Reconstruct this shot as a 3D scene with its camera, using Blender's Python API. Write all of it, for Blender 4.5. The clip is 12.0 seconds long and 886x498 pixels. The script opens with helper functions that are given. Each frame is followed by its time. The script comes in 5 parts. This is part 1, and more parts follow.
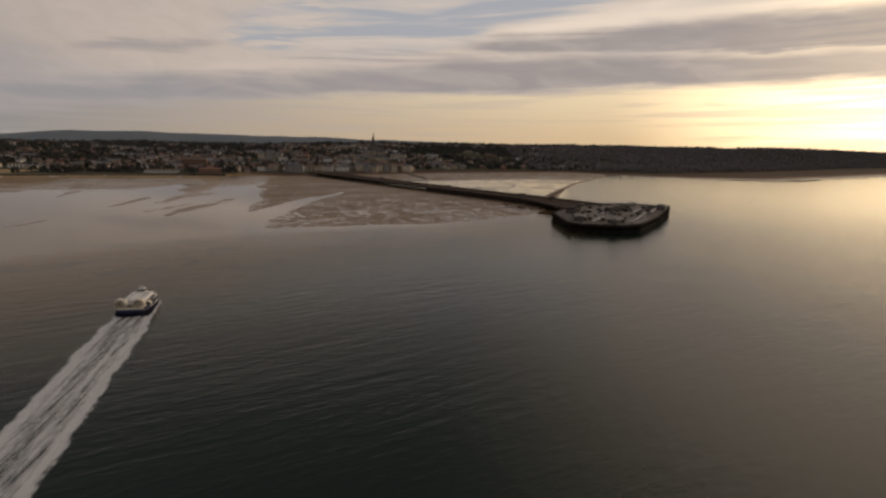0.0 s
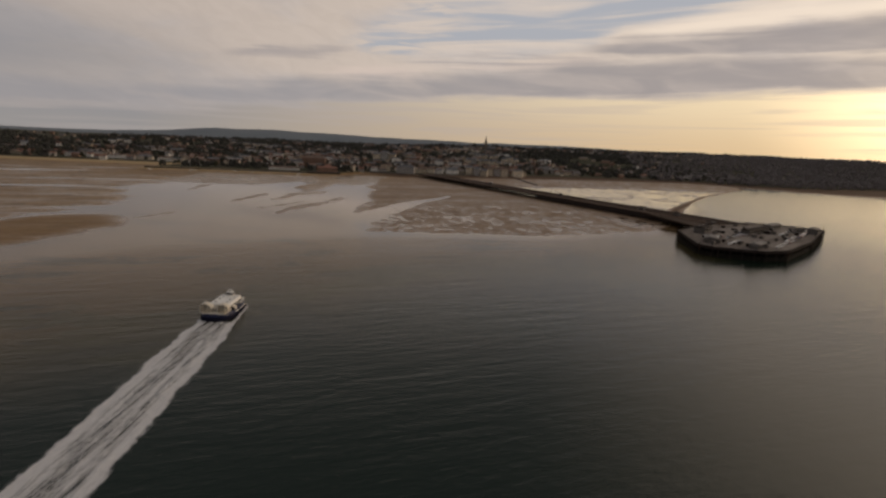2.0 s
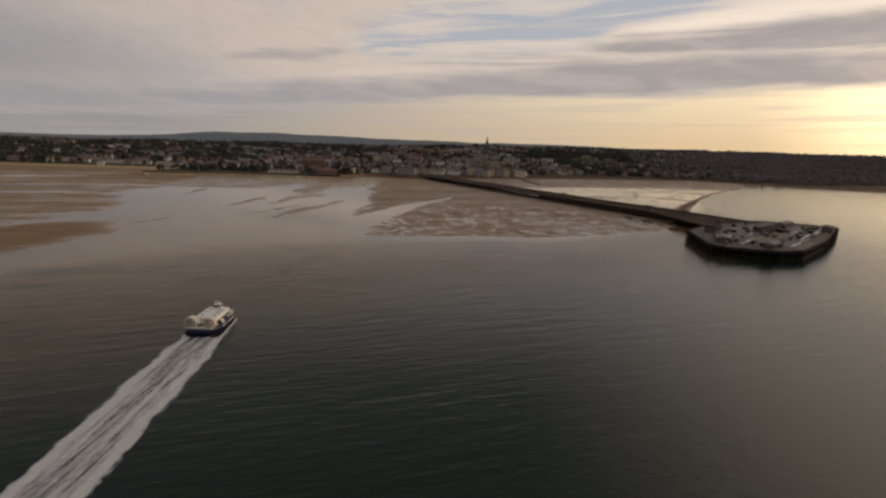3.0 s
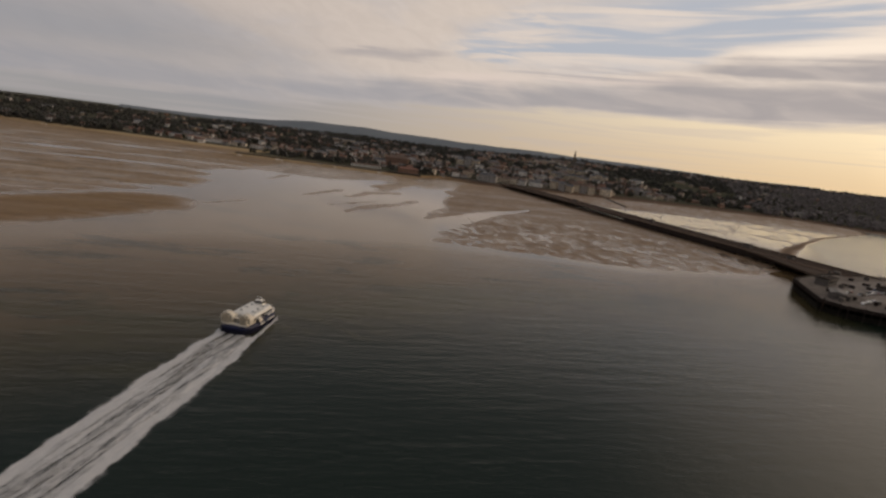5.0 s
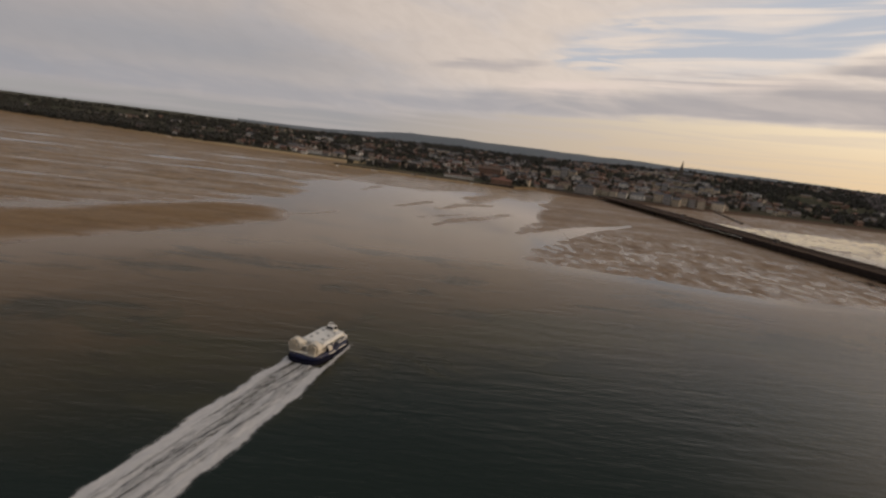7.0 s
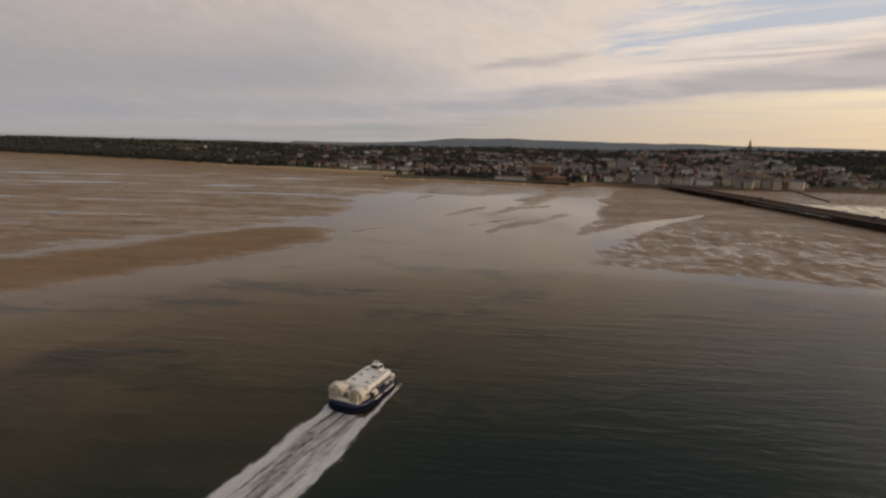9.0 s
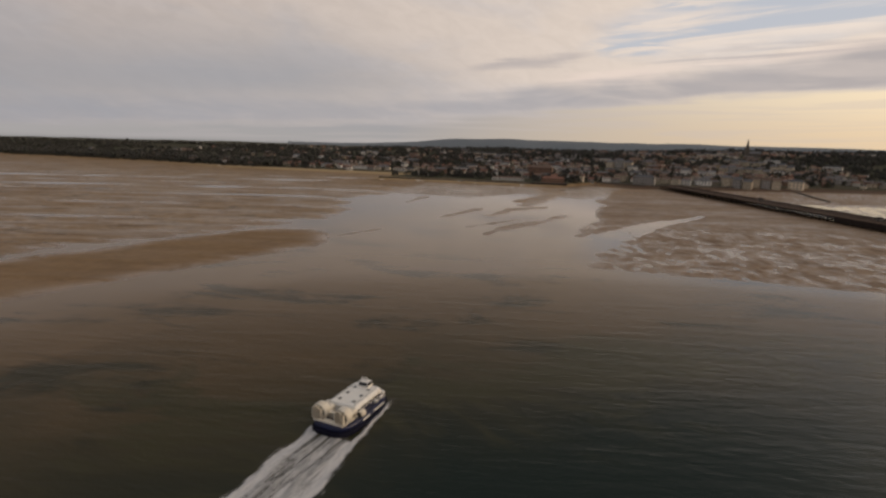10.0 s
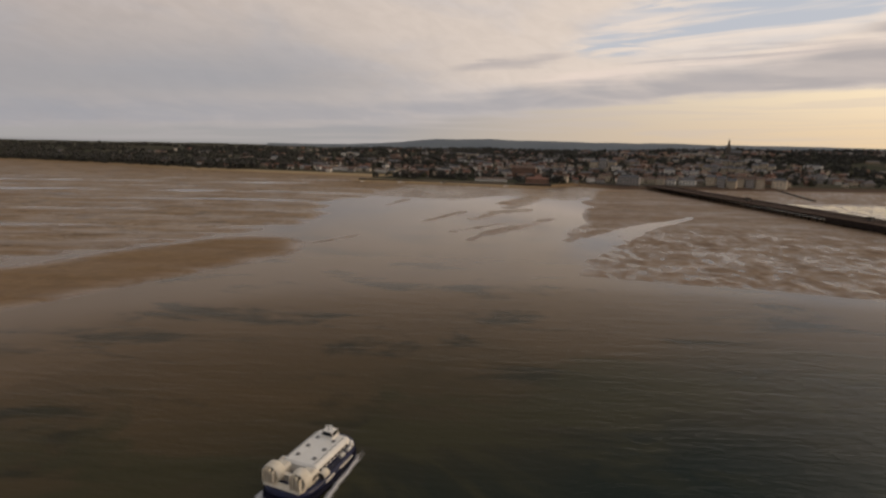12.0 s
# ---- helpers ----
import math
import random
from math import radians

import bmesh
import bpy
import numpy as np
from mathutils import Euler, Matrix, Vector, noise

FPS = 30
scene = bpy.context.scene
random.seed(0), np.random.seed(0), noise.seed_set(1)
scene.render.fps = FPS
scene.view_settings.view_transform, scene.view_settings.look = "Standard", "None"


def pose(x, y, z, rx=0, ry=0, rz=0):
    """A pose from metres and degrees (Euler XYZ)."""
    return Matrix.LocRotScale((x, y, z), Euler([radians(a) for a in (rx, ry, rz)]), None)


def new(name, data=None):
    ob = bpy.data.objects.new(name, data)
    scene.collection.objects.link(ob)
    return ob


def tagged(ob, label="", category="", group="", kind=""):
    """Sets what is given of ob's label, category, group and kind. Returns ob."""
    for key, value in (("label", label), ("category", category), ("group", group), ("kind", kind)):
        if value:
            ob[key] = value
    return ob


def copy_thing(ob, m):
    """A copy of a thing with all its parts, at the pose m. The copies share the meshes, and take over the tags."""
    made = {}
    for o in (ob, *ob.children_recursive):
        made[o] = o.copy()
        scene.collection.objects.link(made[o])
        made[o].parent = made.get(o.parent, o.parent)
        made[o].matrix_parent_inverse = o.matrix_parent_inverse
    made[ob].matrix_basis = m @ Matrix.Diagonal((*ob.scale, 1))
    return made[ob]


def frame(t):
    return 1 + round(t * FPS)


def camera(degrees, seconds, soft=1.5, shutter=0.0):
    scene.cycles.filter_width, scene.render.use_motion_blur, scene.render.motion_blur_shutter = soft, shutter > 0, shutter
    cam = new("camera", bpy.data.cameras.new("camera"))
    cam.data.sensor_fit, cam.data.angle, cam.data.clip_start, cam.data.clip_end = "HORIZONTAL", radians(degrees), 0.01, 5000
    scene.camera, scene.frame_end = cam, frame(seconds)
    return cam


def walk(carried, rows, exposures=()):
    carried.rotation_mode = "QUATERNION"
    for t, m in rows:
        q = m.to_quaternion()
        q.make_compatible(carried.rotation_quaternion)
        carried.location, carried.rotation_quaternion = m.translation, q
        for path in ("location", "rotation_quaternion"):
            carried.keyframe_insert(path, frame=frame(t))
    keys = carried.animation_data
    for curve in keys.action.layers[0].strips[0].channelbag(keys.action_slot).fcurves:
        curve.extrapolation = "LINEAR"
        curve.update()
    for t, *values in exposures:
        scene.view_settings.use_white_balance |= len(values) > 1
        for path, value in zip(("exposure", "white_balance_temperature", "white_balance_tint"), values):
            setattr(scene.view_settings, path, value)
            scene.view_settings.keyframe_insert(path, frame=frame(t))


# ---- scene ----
# ---------------------------------------------------------------- camera
cam = camera(80.0, 12.0, soft=2.6)
# seconds, x, y, z, yaw, pitch, roll: a steady flight seaward of the pier head
ROWS = [
    (0.0, 0.0, 0.0, 70.0, 0.0, -11.17, 1.62),
    (0.5, -1.2, 7.8, 70.1, -0.8, -11.08, 7.57),
    (1.0, -0.2, 14.1, 70.7, 2.95, -11.07, 10.8),
    (1.5, 0.3, 21.6, 70.5, 7.69, -11.15, 7.92),
    (2.0, 0.7, 28.3, 71.3, 11.77, -11.28, 3.06),
    (2.5, -0.7, 35.6, 70.6, 11.47, -11.22, 1.6),
    (4.5, -3.0, 59.7, 71.3, 17.1, -11.3, 7.97),
    (5.0, -3.9, 65.6, 71.3, 20.23, -11.3, 7.72),
    (5.5, -5.8, 71.4, 71.0, 23.07, -11.3, 7.51),
    (6.0, -7.8, 77.4, 71.7, 26.53, -11.45, 7.36),
    (6.5, -10.2, 82.7, 72.2, 29.46, -11.55, 7.72),
    (7.0, -12.8, 87.9, 72.1, 30.44, -11.55, 7.41),
    (7.5, -15.2, 93.3, 72.2, 33.73, -11.68, 4.3),
    (9.5, -27.9, 114.7, 71.9, 36.81, -11.55, 1.76),
    (10.0, -30.8, 119.4, 71.7, 36.45, -11.51, 1.71),
    (10.5, -34.4, 124.0, 71.5, 35.98, -11.47, 1.67),
    (11.0, -37.5, 129.2, 71.9, 35.53, -11.46, 1.58),
    (11.5, -40.8, 134.7, 71.3, 35.09, -11.42, 1.5),
    (12.0, -44.2, 139.3, 71.6, 34.62, -11.4, 1.42),
]
walk(cam, [(t, pose(x, y, z, 90 + p, 0, yaw) @ pose(0, 0, 0, 0, 0, r)) for t, x, y, z, yaw, p, r in ROWS],
     exposures=[(0.0, -0.25, 6750, 13), (2.5, -0.10, 6700, 12.5), (6.5, 0.10, 6600, 12), (9.5, 0.21, 6650, 12), (12.0, 0.21, 6650, 12)])

# ---------------------------------------------------------------- sky and sun
SUN_AZ, SUN_EL, GLOW_AZ = 62.0, 6.0, 44.0  # degrees clockwise from +y, degrees above the horizon


class Nodes:
    """Short hand for building node trees."""

    def __init__(self, tree):
        self.tree = tree
        tree.nodes.clear()

    def add(self, kind, **props):
        n = self.tree.nodes.new(kind)
        for k, v in props.items():
            setattr(n, k, v)
        return n

    def put(self, socket, value):
        if isinstance(value, bpy.types.NodeSocket):
            self.tree.links.new(value, socket)
        elif value is not None:
            if hasattr(socket.default_value, "__len__") and not hasattr(value, "__len__"):
                value = (value, value, value, 1)[: len(socket.default_value)]
            elif hasattr(value, "__len__") and len(value) == 3 and len(socket.default_value) == 4:
                value = (*value, 1)
            socket.default_value = value

    def math(self, op, a, b=None, c=None, clamp=False):
        n = self.add("ShaderNodeMath", operation=op, use_clamp=clamp)
        for s, v in zip(n.inputs, (a, b, c)):
            self.put(s, v)
        return n.outputs[0]

    def ramp(self, x, lo, hi, a=0.0, b=1.0, smooth=True):
        n = self.add("ShaderNodeMapRange", interpolation_type="SMOOTHSTEP" if smooth else "LINEAR")
        for s, v in zip(n.inputs, (x, lo, hi, a, b)):
            self.put(s, v)
        return n.outputs[0]

    def mix(self, f, a, b, blend="MIX"):
        n = self.add("ShaderNodeMix", data_type="RGBA", blend_type=blend)
        self.put(n.inputs[0], f), self.put(n.inputs[6], a), self.put(n.inputs[7], b)
        return n.outputs[2]

    def noise(self, vec, scale, detail=4.0, rough=0.55, warp=0.0):
        n = self.add("ShaderNodeTexNoise")
        self.put(n.inputs["Vector"], vec)
        for k, v in (("Scale", scale), ("Detail", detail), ("Roughness", rough), ("Distortion", warp)):
            n.inputs[k].default_value = v
        return n.outputs[0]

    def mapped(self, vec, scale=(1, 1, 1), rot=0.0, loc=(0, 0, 0)):
        """Turns vec by -rot degrees about z, then scales it along its own axes."""
        n = self.add("ShaderNodeMapping", vector_type="TEXTURE")
        self.put(n.inputs[0], vec)
        n.inputs[1].default_value = loc
        n.inputs[2].default_value = (0, 0, radians(rot))
        n.inputs[3].default_value = tuple(1 / k for k in scale)
        return n.outputs[0]

    def along(self, x, knots):
        """A broken line through knots (x, y), level beyond its ends."""
        total = knots[0][1]
        for (x0, y0), (x1, y1) in zip(knots, knots[1:]):
            total = self.math("ADD", total, self.ramp(x, x0, x1, 0.0, y1 - y0, smooth=False))
        return total

    def both(self, *masks):
        total = masks[0]
        for m in masks[1:]:
            total = self.math("MULTIPLY", total, m)
        return total

    def xyz(self, x, y, z=0.0):
        n = self.add("ShaderNodeCombineXYZ")
        for s, v in zip(n.inputs, (x, y, z)):
            self.put(s, v)
        return n.outputs[0]


world = bpy.data.worlds.new("evening_sky")
scene.world = world
world.use_nodes = True
w = Nodes(world.node_tree)
sky = w.add("ShaderNodeTexSky", sky_type="NISHITA", sun_disc=False)
sky.sun_elevation, sky.sun_rotation = radians(SUN_EL), radians(SUN_AZ)
sky.air_density, sky.dust_density = 1.2, 2.0
clear = w.mix(1.0, sky.outputs[0], 0.10, "MULTIPLY")
gen = w.add("ShaderNodeTexCoord").outputs["Generated"]
sep = w.add("ShaderNodeSeparateXYZ")
w.put(sep.inputs[0], gen)
az = w.math("MULTIPLY", w.math("ARCTAN2", sep.outputs[0], sep.outputs[1]), 57.2958)
el = w.math("MULTIPLY", w.math("ARCSINE", sep.outputs[2]), 57.2958)
flat = w.xyz(w.math("MULTIPLY", az, 0.02), w.math("MULTIPLY", el, 0.11))
off = w.math("ABSOLUTE", w.math("SUBTRACT", az, GLOW_AZ))
glow = w.ramp(off, 125.0, 10.0, smooth=False)
wool = w.noise(w.mapped(flat, (1.8, 1.2, 1), 18), 3.6, 5.0, 0.52, 1.0)
fine = w.noise(w.mapped(flat, (1.1, 2.4, 1), 12), 3.0, 5.0, 0.52, 0.8)
wisp = w.noise(w.mapped(flat, (0.8, 4.0, 1), 8), 2.6, 5.0, 0.55, 0.9)
curl = w.noise(w.mapped(flat, (1.5, 2.2, 1), 24), 5.0, 5.0, 0.55, 1.2)
# edges of all clouds wander by the same slow and fine noise
wob = w.math("ADD", w.math("MULTIPLY", w.math("SUBTRACT", w.noise(w.mapped(flat, (1.2, 1.0, 1), 10), 4.0, 5.0, 0.55, 0.4), 0.5), 1.5),
             w.math("MULTIPLY", w.math("SUBTRACT", wisp, 0.5), 1.3))
elw = w.math("ADD", el, wob)


def cloud_band(floor, roof, soft_low, soft_high, left=None, right=None):
    """Mask between two broken lines of (azimuth, elevation)."""
    m = w.both(w.ramp(w.math("SUBTRACT", elw, w.along(az, floor)), -1.5 * soft_low, 1.9 * soft_low), w.ramp(w.math("SUBTRACT", elw, w.along(az, roof)), 2.2 * soft_high, -1.6 * soft_high))
    if left:
        m = w.both(m, w.ramp(az, left[0], left[1]))
    if right:
        m = w.both(m, w.ramp(az, right[1], right[0]))
    return m


# high cloud sheet: pale, warm towards the sun
sheet = w.mix(glow, (0.375, 0.335, 0.318), (0.84, 0.73, 0.62))
wash = w.noise(w.mapped(flat, (2.0, 1.0, 1), 12), 1.6, 4.0, 0.5, 0.6)
sheet = w.mix(w.math("MULTIPLY", w.ramp(wash, 0.44, 0.68), 0.45), sheet, w.mix(glow, (0.34, 0.335, 0.35), (0.60, 0.575, 0.585)))
mottle = w.noise(w.mapped(flat, (3.0, 1.0, 1), 12), 7.0, 4.0, 0.6, 0.8)
sheet = w.mix(1.0, sheet, w.ramp(mottle, 0.25, 0.75, 0.96, 1.04), "MULTIPLY")
zenith = w.mix(w.ramp(off, 48.0, 2.0), (0.160, 0.170, 0.182), (1.50, 1.24, 0.97))
sheet = w.mix(w.ramp(el, 13.5, 27.0, 0.0, 0.95), sheet, zenith)
sheet = w.mix(w.ramp(el, 28.0, 50.0, 0.0, 0.85), sheet, (0.30, 0.305, 0.315))
# grey-blue veil on the side away from the sun
veil = cloud_band([(-75, 2.0), (-40, 4.0)], [(-75, 6.5), (-52, 8.5), (-40, 6.0)], 1.6, 2.4, None, (-44, -30))
sheet = w.mix(w.math("MULTIPLY", veil, 0.8), sheet, (0.275, 0.285, 0.310))
# torn opening with pale blue behind it
blue = w.mix(0.8, clear, (0.50, 0.53, 0.60))
tear = cloud_band([(-24, 8.8), (-17, 8.4), (-5, 9.0), (2, 10.2), (5, 11.6), (10, 12.4), (17, 13.4)], [(-24, 9.0), (-20, 11.4), (-14, 13.8), (0, 16.0), (14, 17.0)], 0.45, 0.8, (-25, -19), (14, 20))
streaks = w.ramp(w.noise(w.mapped(flat, (0.9, 2.6, 1), 16), 2.9, 4.0, 0.5, 0.9), 0.43, 0.70)
puffs = w.ramp(curl, 0.42, 0.66)
cream = w.mix(glow, (0.52, 0.46, 0.42), (0.90, 0.79, 0.68))
upper = w.mix(w.both(tear, w.math("SUBTRACT", 1.0, w.math("MULTIPLY", streaks, 0.8)), w.math("SUBTRACT", 1.0, w.math("MULTIPLY", w.both(puffs, w.ramp(az, -8.0, -16.0)), 0.9))), sheet, blue)
upper = w.mix(w.both(tear, w.math("MAXIMUM", streaks, w.both(puffs, w.ramp(az, -8.0, -16.0))), 0.55), upper, cream)
# bright cream fringe over the upper bank
fringe = cloud_band([(0, 10.0), (6, 10.9), (14, 11.3), (20, 11.8), (27, 12.1), (33, 12.0), (40, 11.7)], [(0, 10.3), (6, 11.5), (12, 12.5), (20, 13.1), (34, 12.9), (60, 12.5)], 0.25, 0.45, (1, 8))
upper = w.mix(w.math("MULTIPLY", fringe, 0.85), upper, w.mix(glow, (0.80, 0.71, 0.62), (1.0, 0.87, 0.72)))
# thin dark lens-shaped cloud
lens = cloud_band([(-36, 7.1), (-29, 7.7), (-22, 8.5)], [(-36, 7.2), (-30, 8.5), (-22, 8.8)], 0.25, 0.2, (-36, -32), (-24, -21))
upper = w.mix(w.math("MULTIPLY", lens, 0.6), upper, (0.335, 0.315, 0.325))
# warm lit tops along the lower bank
tops = w.both(cloud_band([(-26, 5.9), (-16, 6.4), (-5, 7.3), (2, 8.4)], [(-26, 6.7), (-16, 7.3), (-5, 8.1), (2, 8.9)], 0.3, 0.35, (-28, -22), (0, 6)), w.ramp(fine, 0.40, 0.56))
upper = w.mix(w.math("MULTIPLY", tops, 0.8), upper, (0.72, 0.61, 0.54))
haze_wisp = w.both(cloud_band([(-18, 7.0), (0, 8.3)], [(-18, 8.6), (0, 9.7)], 0.4, 0.4, (-20, -12), (2, 8)), w.ramp(wisp, 0.50, 0.62))
upper = w.mix(w.math("MULTIPLY", haze_wisp, 0.6), upper, (0.37, 0.345, 0.355))
# clear strip low over the land, gold near the sun
low_far = w.mix(w.ramp(el, 0.0, 4.0), (0.325, 0.318, 0.315), (0.28, 0.29, 0.325))
low_sun = w.mix(w.ramp(el, 0.0, 6.0), (0.98, 0.70, 0.37), (1.22, 0.98, 0.60))
low = w.mix(w.ramp(off, 86.0, 6.0, smooth=False), low_far, low_sun)
low = w.mix(w.math("MULTIPLY", w.ramp(wisp, 0.47, 0.60), 0.6), low, w.mix(0.6, low, w.mix(glow, (0.33, 0.32, 0.34), (0.62, 0.53, 0.45))))
FLOOR = [(-75, 0.5), (-57, 1.1), (-40, 2.1), (-31.5, 2.9), (-22, 3.8), (-11, 4.7), (0.5, 5.0), (12, 5.8), (22.7, 6.1), (38, 5.8), (60, 5.5)]
body = w.mix(w.ramp(w.math("SUBTRACT", elw, w.along(az, FLOOR)), -0.5, 0.5), low, upper)
# two long grey banks, the upper one only towards the sun
grey = w.mix(w.ramp(off, 110.0, 15.0), (0.25, 0.272, 0.315), (0.385, 0.352, 0.345))
grey = w.mix(w.math("MULTIPLY", w.ramp(wool, 0.45, 0.7), 0.30), grey, w.mix(glow, (0.36, 0.35, 0.37), (0.56, 0.49, 0.45)))
bank = cloud_band(FLOOR, [(-75, 2.3), (-57, 3.4), (-40, 3.8), (-31, 4.7), (-27, 5.7), (-16.7, 6.3), (-5.4, 7.4), (0.4, 8.4), (12, 8.7), (60, 8.8)], 0.35, 0.45)
bank_high = cloud_band([(0, 9.4), (12, 9.2), (22, 8.9), (40, 8.6)], [(-1, 9.5), (1.5, 10.0), (6, 10.7), (14, 11.1), (20, 11.6), (27, 12.0), (33, 11.8), (60, 11.0)], 0.25, 0.35, (-1, 5))
banks = w.math("MAXIMUM", bank, bank_high)
body = w.mix(w.both(banks, w.ramp(off, 115.0, 30.0, 0.55, 0.95), w.ramp(wool, 0.3, 0.75, 1.0, 0.8)), body, grey)
# bright patch round the hidden sun
sunward = w.math("SQRT", w.math("ADD", w.math("POWER", w.math("MULTIPLY", w.math("SUBTRACT", az, 50.0), 0.40), 2.0), w.math("POWER", w.math("SUBTRACT", el, 4.4), 2.0)))
body = w.mix(w.both(w.ramp(sunward, 14.0, 0.0), w.ramp(wisp, 0.42, 0.62, 1.0, 0.55), w.math("SUBTRACT", 1.0, w.math("MULTIPLY", banks, 0.85))), body, (3.8, 2.9, 1.7))
ground_col = (0.10, 0.10, 0.09)
body = w.mix(w.ramp(el, -1.2, -0.2), ground_col, body)
bg = w.add("ShaderNodeBackground")
w.put(bg.inputs[0], body)
bg.inputs[1].default_value = 1.0
w.tree.links.new(bg.outputs[0], w.add("ShaderNodeOutputWorld").inputs[0])

sun_data = bpy.data.lights.new("sun", "SUN")
sun_data.energy, sun_data.angle, sun_data.color = 0.6, radians(26), (1.0, 0.78, 0.55)
sun = new("sun", sun_data)
sa, se = radians(SUN_AZ), radians(SUN_EL)
to_sun = Vector((math.sin(sa) * math.cos(se), math.cos(sa) * math.cos(se), math.sin(se)))
sun.matrix_world = Matrix.Translation((300, 300, 300)) @ (-to_sun).to_track_quat("-Z", "Y").to_matrix().to_4x4()

# ---------------------------------------------------------------- materials


def material(name):
    m = bpy.data.materials.new(name)
    m.use_nodes = True
    return m, Nodes(m.node_tree)


def finish(m, n, color, rough, metal=0.0, height=None, strength=0.3, distance=0.05, ior=1.45, spec=0.5):
    b = n.add("ShaderNodeBsdfPrincipled")
    n.put(b.inputs["Base Color"], color), n.put(b.inputs["Roughness"], rough), n.put(b.inputs["Metallic"], metal)
    b.inputs["IOR"].default_value = ior
    n.put(b.inputs["Specular IOR Level"], spec)
    if height is not None:
        bump = n.add("ShaderNodeBump")
        n.put(bump.inputs["Height"], height)
        n.put(bump.inputs["Strength"], strength)
        bump.inputs["Distance"].default_value = distance
        n.tree.links.new(bump.outputs[0], b.inputs["Normal"])
    n.tree.links.new(b.outputs[0], n.add("ShaderNodeOutputMaterial").inputs[0])
    return m


def plain(name, a, b, rough=0.7, scale=1.0, fine=8.0, metal=0.0, vary=0.0, bump=0.2, distance=0.02, spec=0.5):
    """Two-tone surface with stains at one scale and grain at another; vary tints whole objects."""
    m, n = material(name)
    co = n.add("ShaderNodeTexCoord").outputs["Object"]
    big, small = n.noise(co, scale, 4.0), n.noise(co, scale * fine, 5.0, 0.65)
    f = n.math("ADD", n.math("MULTIPLY", n.ramp(big, 0.3, 0.7), 0.65), n.math("MULTIPLY", small, 0.35), clamp=True)
    col = n.mix(f, a, b)
    if vary:
        info = n.add("ShaderNodeObjectInfo").outputs["Random"]
        col = n.mix(1.0, col, n.mix(info, (1 - vary,) * 3, (1 + vary,) * 3), "MULTIPLY")
    return finish(m, n, col, n.math("MULTIPLY_ADD", small, 0.25, rough - 0.12), metal, small, bump, distance, 1.45, spec)


def island_paint(name, colors, rough=0.8, scale=0.3):
    """Colours picked piece by piece for joined scatter such as far roofs."""
    m, n = material(name)
    rnd = n.add("ShaderNodeNewGeometry").outputs["Random Per Island"]
    r = n.add("ShaderNodeValToRGB")
    r.color_ramp.interpolation = "CONSTANT"
    els = r.color_ramp.elements
    for i, c in enumerate(colors):
        e = els[i] if i < 2 else els.new(i / len(colors))
        e.position, e.color = i / len(colors), (*c, 1)
    n.put(r.inputs[0], rnd)
    co = n.add("ShaderNodeTexCoord").outputs["Object"]
    g = n.noise(co, scale, 5.0, 0.6)
    col = n.mix(1.0, r.outputs[0], n.mix(g, (0.7, 0.7, 0.7), (1.3, 1.3, 1.3)), "MULTIPLY")
    return finish(m, n, col, rough, 0.0, g, 0.2, 0.1)


